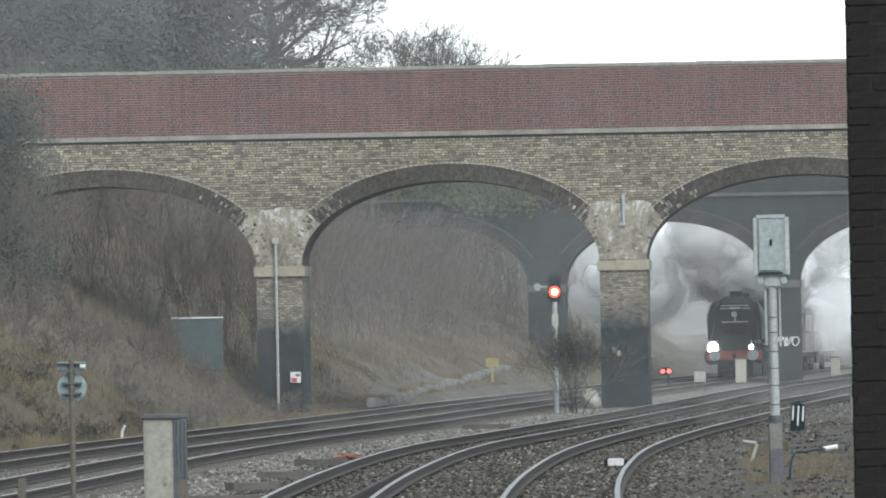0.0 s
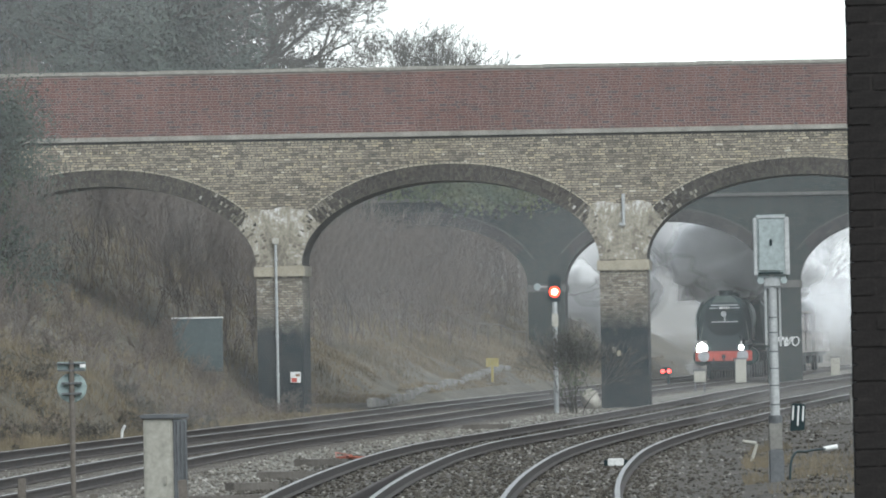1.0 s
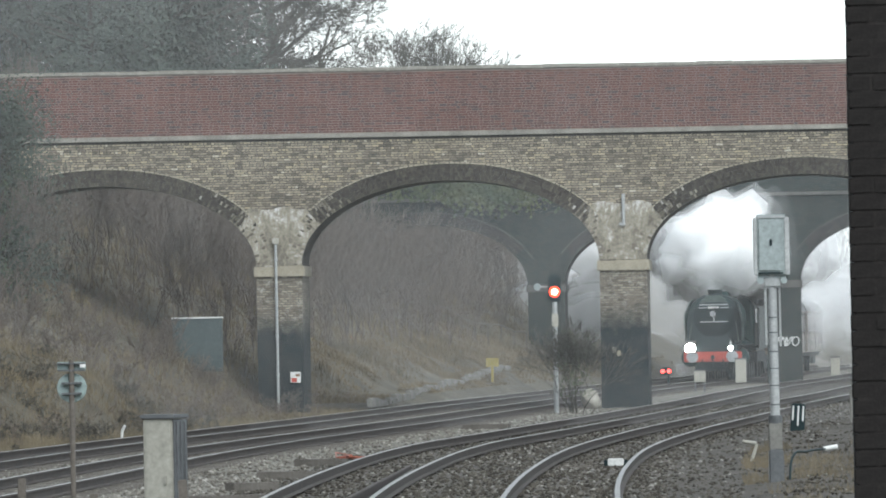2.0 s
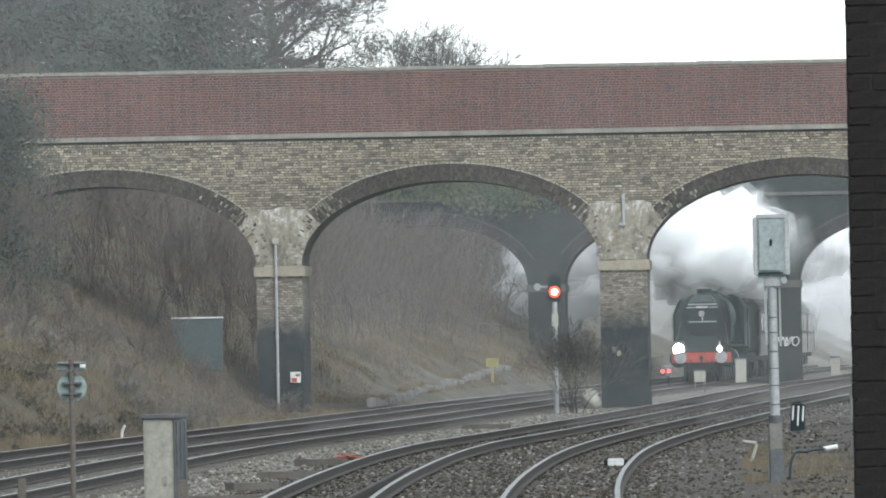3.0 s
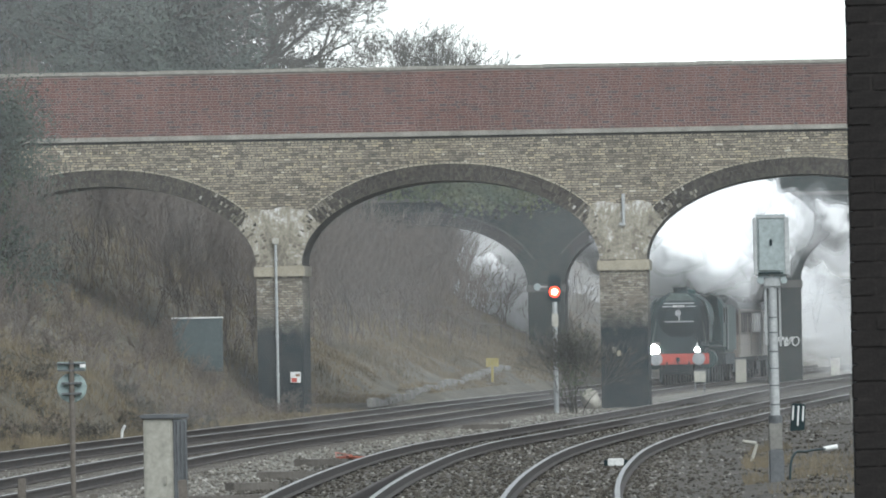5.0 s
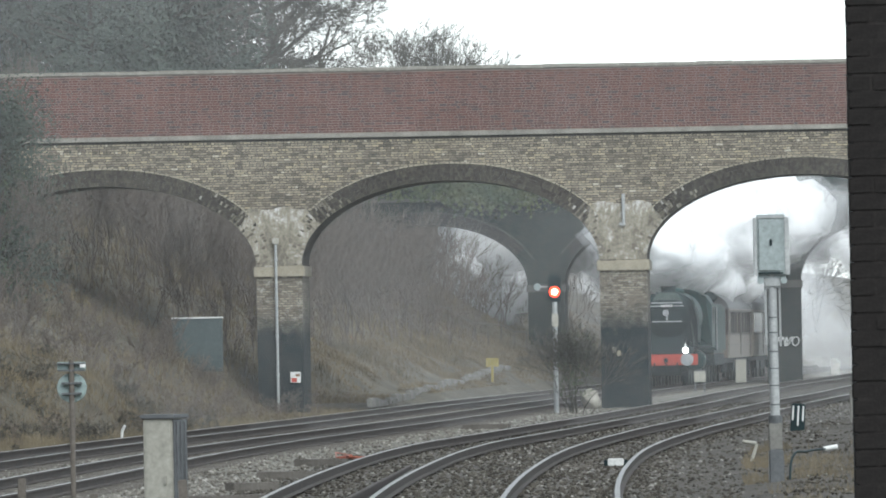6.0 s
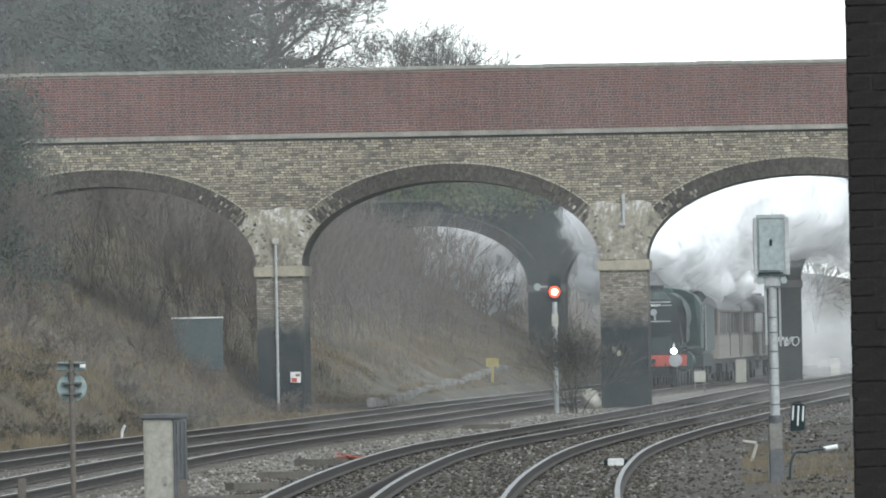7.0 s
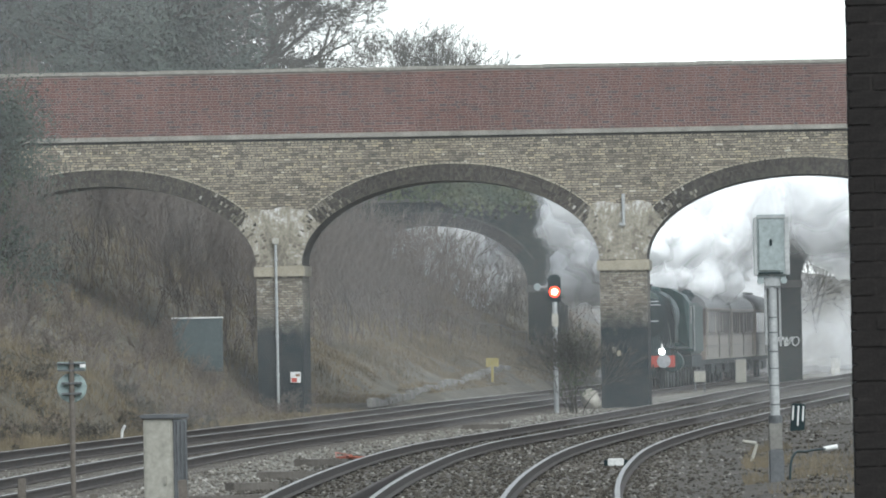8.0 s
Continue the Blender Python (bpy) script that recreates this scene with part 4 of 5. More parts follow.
def build_scrub():
    """Dry grass blades and bare saplings that cover the bank."""
    rnd = random.Random(12)
    vs, fs = [], []
    for i in range(210000):
        y = rnd.uniform(150, 470) if i % 3 else rnd.uniform(270, 420)
        d = rnd.random() ** 1.4 * 22 - 0.2
        x = TRACK_A(y) - 2.4 - d
        z = ground_z(x, y)
        h = rnd.uniform(.18, .5) * (1.0 if noise.noise((x * .3, y * .1, 5)) > -.1 else .45) * min(1, .35 + d * .25)
        a = rnd.uniform(0, 6.28)
        w = rnd.uniform(.004, .009) * (1 + y / 350)
        lean = Vector((rnd.gauss(0, .3), rnd.gauss(0, .3), 1)).normalized() * h
        p = Vector((x, y, z - .03))
        u = Vector((math.cos(a) * w, math.sin(a) * w, 0))
        k = len(vs)
        vs += [p - u, p + u, p + lean * .55 + u * .6, p + lean * 1.1 + Vector((rnd.gauss(0, .02), rnd.gauss(0, .02), -.03))]
        fs.append((k, k + 1, k + 2, k + 3))
    for i in range(60000):
        y = rnd.uniform(105, 250)
        x = TRACK_A(y) - 1.9 - rnd.random() * 8
        p = Vector((x, y, ground_z(x, y) - .02))
        u = Vector((rnd.uniform(.004, .008), 0, 0))
        lean = Vector((rnd.gauss(0, .45), rnd.gauss(0, .3), 1)).normalized() * rnd.uniform(.1, .38)
        k = len(vs)
        vs += [p - u, p + u, p + lean * .6 + u * .5, p + lean]
        fs.append((k, k + 1, k + 2, k + 3))
    for i in range(9000):
        y = rnd.uniform(98, 175)
        x = TRACK_D(y) + 2.6 + abs(rnd.gauss(0, 1.0))
        if noise.noise((x * .9, y * .12, 2)) < 0.0:
            continue
        p = Vector((x, y, ground_z(x, y) - .02))
        u = Vector((rnd.uniform(.003, .007), 0, 0))
        lean = Vector((rnd.gauss(0, .4), rnd.gauss(0, .3), 1)).normalized() * rnd.uniform(.06, .24)
        k = len(vs)
        vs += [p - u, p + u, p + lean * .6 + u * .5, p + lean]
        fs.append((k, k + 1, k + 2, k + 3))
    g = raw("dry_grass", vs, fs, M["grass"])
    tagged(g, "dry straw-brown winter grass covering the cutting bank", "grass", kind="stuff")
    vs, fs = [], []
    for i in range(1150):
        y = rnd.uniform(286, 470) if i % 3 else rnd.uniform(175, 282)
        d = rnd.uniform(3.0, 24) if y > 283 else rnd.uniform(3.5, 14)
        x = TRACK_A(y) - 2.4 - d
        p = Vector((x, y, ground_z(x, y) - .1))
        h = rnd.uniform(1.2, 3.6) if y > 283 else rnd.uniform(.5, 1.8)
        dvec = Vector((rnd.gauss(0, .12), rnd.gauss(0, .12), 1)).normalized()
        grow(rnd, vs, fs, p, dvec, h * .45, rnd.uniform(.018, .04), 3, .3, .009)
    for i in range(1500):
        y = rnd.uniform(284, 395)
        x = TRACK_A(y) - 6.0 - rnd.random() * 16
        grow(rnd, vs, fs, Vector((x, y, ground_z(x, y) - .1)), Vector((rnd.gauss(0, .07), rnd.gauss(0, .07), 1)).normalized(), rnd.uniform(1.0, 2.2), rnd.uniform(.016, .03), 2, .2, .009)
    for i in range(900):
        y = rnd.uniform(120, 281)
        x = TRACK_A(y) - rnd.uniform(2.2, 11)
        grow(rnd, vs, fs, Vector((x, y, ground_z(x, y) - .05)), Vector((rnd.gauss(0, .4), rnd.gauss(0, .4), 1)).normalized(), rnd.uniform(.12, .42), rnd.uniform(.006, .012), 3, .6, .004)
    for i in range(260):
        y = rnd.uniform(414, 490)
        x = TRACK_A(y) - rnd.uniform(8.5, 20)
        grow(rnd, vs, fs, Vector((x, y, ground_z(x, y) - .1)), Vector((rnd.gauss(0, .1), 0, 1)).normalized(), rnd.uniform(1.2, 2.1), rnd.uniform(.03, .06), 4, .34, .011)
    for i in range(36):
        x, y = rnd.uniform(-8.6, -6.5), rnd.uniform(271, 275.5)
        grow(rnd, vs, fs, Vector((x, y, ground_z(x, y) - .05)), Vector((rnd.gauss(0, .3), rnd.gauss(0, .3), 1)).normalized(), rnd.uniform(.2, .4), .012, 3, .5, .005)
    g = raw("bare_scrub", vs, fs, M["twig"])
    tagged(g, "bare brown winter scrub and saplings on the bank", "scrub", kind="stuff")


build_scrub()


def build_bramble():
    """Low dark tangles of bramble along the near foot of the bank."""
    rnd = random.Random(44)
    vs, fs = [], []
    for i in range(1500):
        y = rnd.uniform(112, 235)
        x = TRACK_A(y) - 2.0 - abs(rnd.gauss(0, 2.6))
        if noise.noise((x * .5, y * .08, 8)) < -.12:
            continue
        grow(rnd, vs, fs, Vector((x, y, ground_z(x, y) - .05)), Vector((rnd.gauss(0, .5), rnd.gauss(0, .5), 1)).normalized(), rnd.uniform(.1, .3), rnd.uniform(.006, .011), 3, .8, .005)
    tagged(raw("bramble", vs, fs, M["bark"]), "low dark tangle of leafless bramble along the bank foot", "bramble", kind="stuff")


build_bramble()


def build_bush(x, y, seed, h, label, stems, thin, mat):
    rnd = random.Random(seed)
    b = thing("bare_bush", label, "bush")
    vs, fs = [], []
    for k in range(stems):
        a = rnd.uniform(0, 6.28)
        d = Vector((math.cos(a) * rnd.uniform(.05, .5), math.sin(a) * rnd.uniform(.05, .5), 1.25)).normalized()
        grow(rnd, vs, fs, Vector((rnd.gauss(0, .15), rnd.gauss(0, .15), -.1)), d, h * .36, .022, 4, .26, thin)
    raw("stem", vs, fs, mat, b)
    vs, fs = [], []
    for i in range(420):
        z = rnd.uniform(.2, 1.0) * h
        p = Vector((rnd.gauss(0, .2 + .3 * z / h), rnd.gauss(0, .3), z))
        u = Vector((rnd.gauss(0, 1), rnd.gauss(0, 1), rnd.gauss(0, 1))).normalized() * .045
        w = u.orthogonal().normalized() * .025
        k = len(vs)
        vs += [p - u, p + w, p + u, p - w]
        fs.append((k, k + 1, k + 2, k + 3))
    raw("dead_leaves", vs, fs, M["ivy"], b)
    b.matrix_basis = pose(x, y, ground_z(x, y))
    return b


build_bush(3.75, 266, 2, 2.45, "leafless brown bush growing between the tracks", 12, .008, M["bark"])
for k, (x, y, h) in enumerate(((-12.4, 252, 4.2), (-13.3, 262, 4.2))):
    build_bush(x, y, 30 + k, h, "tall tangled brown scrub bush on the bank", 9, .006, M["twig"])


def build_ivy():
    rnd = random.Random(7)
    vs, fs = [], []
    for i in range(5200):
        x = 2.2 + rnd.gauss(0, 2.4)
        if not -4 < x < 7.5:
            continue
        z = 8.3 + rnd.random() * 2.3 - (rnd.random() ** 3) * .9 * (1 if x > 0 else .2)
        p = Vector((x, 405.3 - .06 - rnd.random() * .22, z))
        u = Vector((rnd.gauss(0, 1), rnd.gauss(0, .5), rnd.gauss(0, 1))).normalized() * rnd.uniform(.06, .12)
        w = Vector((u.z, rnd.gauss(0, .03), -u.x)) * .8
        k = len(vs)
        vs += [p - u, p + w, p + u, p - w]
        fs.append((k, k + 1, k + 2, k + 3))
    tagged(raw("ivy", vs, fs, M["ivy"]), "green and yellowing ivy hanging over the far parapet", "ivy", kind="stuff")


build_ivy()


def build_far_woods():
    rnd = random.Random(21)
    vs, fs = [], []
    for i in range(140):
        x = rnd.uniform(8, 130)
        y = rnd.uniform(640, 760)
        if abs(x - TRACK_C(y)) < 14:
            continue
        h = rnd.uniform(6, 11)
        grow(rnd, vs, fs, Vector((x, y, -.4)), Vector((0, 0, 1)), h * .4, .14, 4, .4, .03)
    tagged(raw("far_woods", vs, fs, M["bark"]), "distant grey leafless woods beyond the bridges", "woods", kind="stuff")


build_far_woods()


# ---- lineside things ----
def build_dark_wall():
    wl = thing("building_wall", "black weathered brick wall corner beside the platform", "wall", kind="structure")
    part("wall_core", box(B(), 1.808, 6.0, 39.697, 40.2, -0.3, 9.0), M["wall_brick"], wl)
    me = {}
    for w in (0.215, 0.1025):
        bm = box(B(), 0, w, 0, .1, 0, .068, .004)
        me[w] = bpy.data.meshes.new("brick")
        bm.to_mesh(me[w])
        bm.free()
        me[w].materials.append(M["wall_brick"])
    for r in range(60):
        z = 0.3 + r * .075
        x = 1.79 + random.uniform(-.003, .003)
        seq = (0.215, 0.1025, 0.215) if r % 2 else (0.1025, 0.215, 0.215)
        for w in seq:
            o = new("brick", me[w])
            o.parent = wl
            o.matrix_basis = pose(x, 39.694 + random.uniform(-.003, .003), z)
            x += w + .007


M["wall_brick"] = worn("black_wall_brick", (0.014, 0.013, 0.0125), (0.036, 0.032, 0.03), 5, 0.9, fine=60, spec=0.1)
build_dark_wall()


def build_signal():
    sg = thing("signal_post", "grey colour-light signal seen from behind on a tubular post", "railway signal", pose(4.87, 132.8, -0.2))
    part("post", lathe(B(), [(0.9, .07), (3.22, .064)], (0, 0, 1), (0, 0, 0), 18), M["galv"], sg)
    part("post_sleeve", box(B(), -.095, .095, -.1, .1, .57, .96, .012), M["trough"], sg, "pale cable box at the post foot")
    part("collar", lathe(B(), [(.95, .1), (1.07, .1)], (0, 0, 1), (0, 0, 0), 16), M["cabinet_dark"], sg)
    part("post_base", box(B(), -.11, .11, -.12, .12, -.2, .57, .02), M["cabinet_dark"], sg, "dark steel base box")
    for z in (1.0, 1.22, 1.5, 1.75, 2.0, 2.28, 2.5):
        part("clamp_band", lathe(B(), [(0, .076), (.018, .076)], (0, 0, 1), (0, 0, z), 16), M["cabinet_dark"], sg)
    part("cable_pipe", box(B(), -.12, -.085, -.02, .015, 2.1, 3.2, .01), M["galv"], sg)
    part("cable_pipe", box(B(), .09, .12, -.02, .015, 2.1, 3.2, .01), M["galv"], sg)
    hd = part("signal_head", box(B(), -.26, .26, -.1, .18, 3.09, 4.02, .05), M["signal_grey"], sg, "rounded grey signal head casing")
    part("access_door", box(B(), -.19, .15, -.13, -.1, 3.19, 3.95, .012), M["signal_grey"], hd)
    for x0, x1, z0, z1 in ((-.262, -.215, 3.13, 3.98), (.19, .262, 3.13, 3.98), (-.215, .19, 3.965, 4.0)):
        part("casing_rim", box(B(), x0, x1, -.118, -.1, z0, z1, .008), M["galv"], hd, "pale rim of the casing")
    part("door_latch", box(B(), -.03, .01, -.15, -.13, 3.56, 3.66, .01), M["loco_black"], hd)
    # black strip paints the shade of the gap below the door
    part("gap_shade", box(B(), -.2, .16, -.125, -.1, 3.15, 3.172), M["loco_black"], hd)
    for s in (-1, 1):
        part("bracket_lug", lathe(B(), [(0, .05), (.16, .05)], (0, 1, 0), (s * .17, -.09, 3.05), 12), M["signal_grey"], sg)
    part("bracket", box(B(), -.12, .12, -.09, .09, 2.94, 3.09, .03), M["galv"], sg)
    sg.matrix_basis = pose(4.84, 132.8, -0.2, 0, -.3, 0)


build_signal()


def build_round_sign():
    sn = thing("speed_sign", "back of a round lineside speed sign on a post", "railway sign", pose(-4.34, 105, -0.2))
    part("post", lathe(B(), [(-.2, .032), (2.12, .032)], (0, 0, 1), (0, 0, 0), 14), M["rust_post"], sn)
    part("disc", lathe(B(), [(0, .165), (.004, .172), (.012, .172)], (0, 1, 0), (0, .04, 1.80), 36), M["disc_back"], sn, "grey-green painted back of the disc")
    for z in (1.85, 1.73):
        part("clip", box(B(), -.12, .12, -.035, .04, z - .012, z + .012, .004), M["cabinet_dark"], sn)
    pl = part("top_plate", box(B(), -.165, .165, .035, .05, 2.0, 2.1, .004), M["disc_back"], sn)
    part("plate_bracket", box(B(), -.16, .16, -.035, .04, 2.07, 2.09, .004), M["cabinet_dark"], pl)
    part("plate_bracket", box(B(), -.16, .16, -.035, .04, 1.99, 2.01, .004), M["cabinet_dark"], pl)
    part("white_tab", box(B(), .1, .165, -.045, -.03, 2.03, 2.07, .004), M["white"], pl)


build_round_sign()


def build_cabinet(name, x, y, z, w, d, h, label, rz=0, legs=0.0, mat="cabinet_grey"):
    cb = thing(name, label, "equipment cabinet", pose(x, y, z, 0, 0, rz))
    part("body", box(B(), -w / 2, w / 2, 0, d, legs, h - .05, .012), M[mat], cb)
    part("lid", box(B(), -w / 2 - .03, w / 2 + .03, -.03, d + .03, h - .05, h, .012), M["cabinet_dark"] if mat == "cabinet_grey" else M["white"], cb)
    dr = part("door", box(B(), -w / 2 + .03, w / 2 - .03, -.012, 0, legs + .04, h - .1, .004), M[mat], cb)
    part("door_handle", box(B(), w * .2, w * .2 + .03, -.035, -.012, h * .5, h * .5 + .1, .006), M[mat], dr)
    if legs:
        for s in (-1, 1):
            part("leg", box(B(), s * w * .4 - .03, s * w * .4 + .03, .02, d - .02, -.3, legs), M["cabinet_dark"], cb)
    return cb


cb = build_cabinet("lineside_cabinet", -3.10, 100, -0.25, 0.35, 0.45, 1.56, "tall pale grey lineside cabinet with a dark lid")
for i in range(3):
    part("side_rib", box(B(), .18, .205, .05 + .14 * i, .10 + .14 * i, 0, 1.48, .004), M["cabinet_dark"], cb)
part("side_panel", box(B(), .175, .19, -.0, .45, 0, 1.5, .004), M["cabinet_dark"], cb)
cb.matrix_basis = pose(-3.19, 100, -0.25, 0, 0, -17)
build_cabinet("relay_cabinet", 12.62, 386, -.05, .46, .4, 1.05, "small pale relay cabinet beside the track")
build_cabinet("relay_cabinet", 9.85, 350, -.1, .44, .4, .78, "low grey cabinet on legs beside the track", legs=.3)
build_cabinet("relay_cabinet", 20.2, 468, -.2, .46, .4, .95, "small pale relay cabinet by the far track")
rh = build_cabinet("relay_house", -7.55, 276, 1.2, 1.5, 1.3, 1.67, "dark grey-green relay house with a pale roof edge on the bank", mat="box_green")


def build_orange_signal():
    sg = thing("lit_signal", "colour-light signal on a post showing orange", "railway signal", pose(3.28, 268, -.2))
    part("post", lathe(B(), [(-.2, .07), (3.3, .07)], (0, 0, 1), (0, 0, 0), 14), M["galv"], sg)
    part("junction_box", box(B(), -.1, .1, -.1, .06, 2.55, 2.95, .02), M["cabinet_grey"], sg)
    hd = part("backplate", box(B(), -.19, .19, -.06, .16, 3.25, 4.1, .06), M["loco_black"], sg)
    part("lens", lathe(B(), [(0, .15), (.03, .16)], (0, 1, 0), (0, -.1, 3.6), 20), M["lamp_orange"], hd, "glowing orange lamp lens")
    part("lamp_core", lathe(B(), [(0, .08), (.02, .085)], (0, 1, 0), (0, -.115, 3.6), 18), M["lamp_core"], hd, "white-hot lamp core")
    part("hood", lathe(B(), [(0, .17), (.1, .17)], (0, 1, 0), (0, -.062, 3.95), 18), M["loco_black"], hd)
    bm = B()
    rod(bm, (-.5, .05, 3.75), (-.1, .05, 3.75), .02, None, 6)
    part("bracket", bm, M["galv"], sg)
    part("side_lamp", lathe(B(), [(0, .1), (.15, .11)], (0, 1, 0), (-.5, -.05, 3.75), 14), M["signal_grey"], sg)


build_orange_signal()


def build_dwarf():
    d = thing("dwarf_signal", "low ground signal showing two red lights", "railway signal", pose(9.72, 397, -.48))
    part("stand", box(B(), .02, .12, -.03, .05, -.1, .75, .01), M["loco_black"], d)
    part("casing", box(B(), -.26, .2, 0, .2, .75, 1.1, .05), M["loco_black"], d)
    for x in (-.17, .1):
        part("lens", lathe(B(), [(0, .085), (.03, .09)], (0, 1, 0), (x, -.03, .93), 16), M["lamp_red"], d, "glowing red lamp lens")


build_dwarf()


def build_pipes():
    p = thing("drain_pipe", "pale drain pipe running down the bridge pier", "pipe", pose(-5.23, 282.58, 0))
    part("pipe", lathe(B(), [(-.1, .045), (5.15, .045)], (0, 0, 1), (0, 0, 0), 12), M["galv"], p)
    for z in (1.0, 2.2, 3.4, 4.6):
        part("collar", lathe(B(), [(0, .06), (.08, .06)], (0, 0, 1), (0, 0, z), 12), M["galv"], p)
    part("hopper", box(B(), -.1, .1, -.08, .06, 5.12, 5.32, .02), M["cabinet_grey"], p)
    p.matrix_basis = pose(-5.23, 282.55, 0)
    q = thing("drain_pipe", "short pale pipe above the bridge pier", "pipe", pose(5.66, 282.58, 5.55))
    part("pipe", lathe(B(), [(0, .055), (.95, .055)], (0, 0, 1), (0, 0, 0), 12), M["galv"], q)
    part("bend", box(B(), -.14, .06, -.05, .05, -.06, .06, .03), M["galv"], q)
    s = thing("pier_sign", "small white and red notice on the bridge pier", "sign", pose(-4.68, 282.66, .95))
    part("board", box(B(), -.16, .16, -.03, 0, -.17, .17, .01), M["white"], s)
    part("red_panel", box(B(), -.13, .04, -.036, -.03, -.15, -.02, .002), M["beam_red"], s)
    part("red_panel", box(B(), .0, .13, -.036, -.03, .02, .1, .002), M["rust"], s)
    w = thing("pier_sign", "broken pale notice on the bridge pier", "sign", pose(5.35, 282.66, 1.55))
    part("board", box(B(), -.13, .0, -.03, 0, -.02, .17, .01), M["stone"], w)
    part("board", box(B(), .02, .15, -.03, 0, -.12, .05, .01), M["cap_stone"], w)


build_pipes()


def build_graffiti():
    """White painted loops on the far pier, raised a few millimetres."""
    g = thing("graffiti", "white sprayed scrawl on the far bridge pier", "graffiti", pose(14.95, 405.26, 1.45))
    for i, (kind, x) in enumerate((("v", 0.0), ("v", .22), ("o", .5), ("o", .78))):
        bm = B()
        pts = []
        for k in range(13):
            a = k / 12
            if kind == "o":
                pts.append(Vector((x + .15 * math.cos(6.28 * a), 0, .2 + .2 * math.sin(6.28 * a + i))))
            else:
                pts.append(Vector((x + .2 * a, 0, .2 + .22 * math.sin(9 * a + i))))
        for p, q in zip(pts, pts[1:]):
            rod(bm, p, q, .028, None, 5)
        part("stroke", bm, M["white"], g)


build_graffiti()


def build_clutter():
    w = thing("marker_box", "white box with dark ends between the rails", "box", pose(2.93, 157, -.2))
    part("body", box(B(), -.14, .14, -.08, .08, .02, .15, .015), M["white"], w)
    for s in (-1, 1):
        part("end_cap", box(B(), s * .17 - .035, s * .17 + .035, -.07, .07, .02, .13, .01), M["loco_black"], w)
    part("bar", box(B(), -1.2, .7, .1, .16, -.02, .03, .006), M["sleeper"], w)
    st = thing("striped_marker", "dark box marked with white stripes beside the track", "marker", pose(8.0, 206, -.1, 0, 4, 0))
    part("body", box(B(), -.16, .16, 0, .3, -.1, .55, .02), M["loco_black"], st)
    for x in (-.12, 0, .11):
        part("stripe", box(B(), x - .018, x + .018, -.006, 0, .05 + abs(x), .5, .002), M["white"], st)
    n = thing("plastic_netting", "crumpled orange plastic netting on the ballast", "netting", pose(-1.75, 172, -.18))
    bm = B()
    rn = random.Random(3)
    pts = [Vector((rn.gauss(0, .18), rn.gauss(0, .5), abs(rn.gauss(0, .05)))) for _ in range(26)]
    for a, b in zip(pts, pts[1:]):
        rod(bm, a, b, .014, .01, 5)
    part("strand", bm, M["orange_net"], n)
    for i, (x, y, l, rz) in enumerate(((-2.6, 150, 1.1, -70), (-3.0, 139, .9, -20), (-2.3, 165, 1.0, -88), (-3.2, 128, 1.3, -60), (1.0, 225, 1.2, -80))):
        t = tagged(part("old_sleeper", box(B(), -l / 2, l / 2, -.12, .12, 0, .13, .012), M["sleeper"]), "discarded dark timber sleeper lying on the ballast", "sleeper", "discarded sleepers")
        t.matrix_basis = pose(x, y, -.2, 0, 0, rz + 60)
    for x, y, h in ((-5.15, 109, .75), (-4.12, 105, .62), (-2.86, 99, .85)):
        t = tagged(part("marker_post", box(B(), -.05, .05, -.05, .05, 0, h, .012), M["rust_post"]), "short dark post beside the track", "post", "short posts")
        t.matrix_basis = pose(x, y, -.25, 0, random.uniform(-3, 3), 0)
    for i in range(42):
        y = 286 + i * 1.9
        if i % 7 == 3:
            continue
        x = TRACK_A(y) - 1.6 - (edge_top(y) + .1) / .7 + random.uniform(-.1, .1)
        t = tagged(part("cable_trough", box(B(), -.09, .09, -.9 + .5 * (i * 5 % 3 == 1), .9, -.2, .1 - .05 * (i * 7 % 3), .03), M["trough"]), "weathered concrete edging slab along the bank foot", "concrete slab", "edging slabs")
        t.matrix_basis = pose(x, y, edge_top(y) - .06, 0, random.uniform(-5, 5), -math.degrees(math.atan(.108)) + random.uniform(-2, 2))
    ys = thing("yellow_sign", "small faded yellow lineside board on a post", "sign", pose(1.8, 345, ground_z(1.8, 345) + .05))
    part("board", box(B(), -.24, .24, -.02, .02, .55, .88, .01), M["yellow_sign"], ys)
    part("post", box(B(), -.05, .05, 0, .05, -.2, .6, .008), M["yellow_sign"], ys)
    rk = B()
    bmesh.ops.create_icosphere(rk, subdivisions=3, radius=.3)
    for v in rk.verts:
        v.co *= 1 + .35 * noise.noise(v.co * 4)
        v.co.z *= 1.1
    r = tagged(part("rubble_sack", rk, M["stone"]), "pale lump of rubble at the foot of the pier", "rubble")
    r.matrix_basis = pose(4.5, 279, .1)
    bent = B()
    rod(bent, (0, 0, -.1), (.02, 0, .26), .035, .03, 8)
    rod(bent, (.02, 0, .25), (.09, -.05, .38), .035, .03, 8)
    bp = tagged(part("broken_pipe", bent, M["white"]), "bent white marker stump in the grass", "pipe", "broken pipes")
    bp.matrix_basis = pose(-7.62, 212, ground_z(-7.62, 212))
    # rail fence climbing the bank
    fn = thing("bank_fence", "thin grey rail fence climbing the cutting bank", "fence")
    prev = None
    for i in range(10):
        x, y = -1.6 + i * .58, 373 + i * 2.9
        p = Vector((x, y, ground_z(x, y) + .95))
        part("post", box(B(), x - .03, x + .03, y - .03, y + .03, p.z - 1.1, p.z + .04), M["sleeper"], fn)
        if prev:
            bm = B()
            rod(bm, prev, p, .025, None, 6)
            part("rail_bar", bm, M["sleeper"], fn)
        prev = p
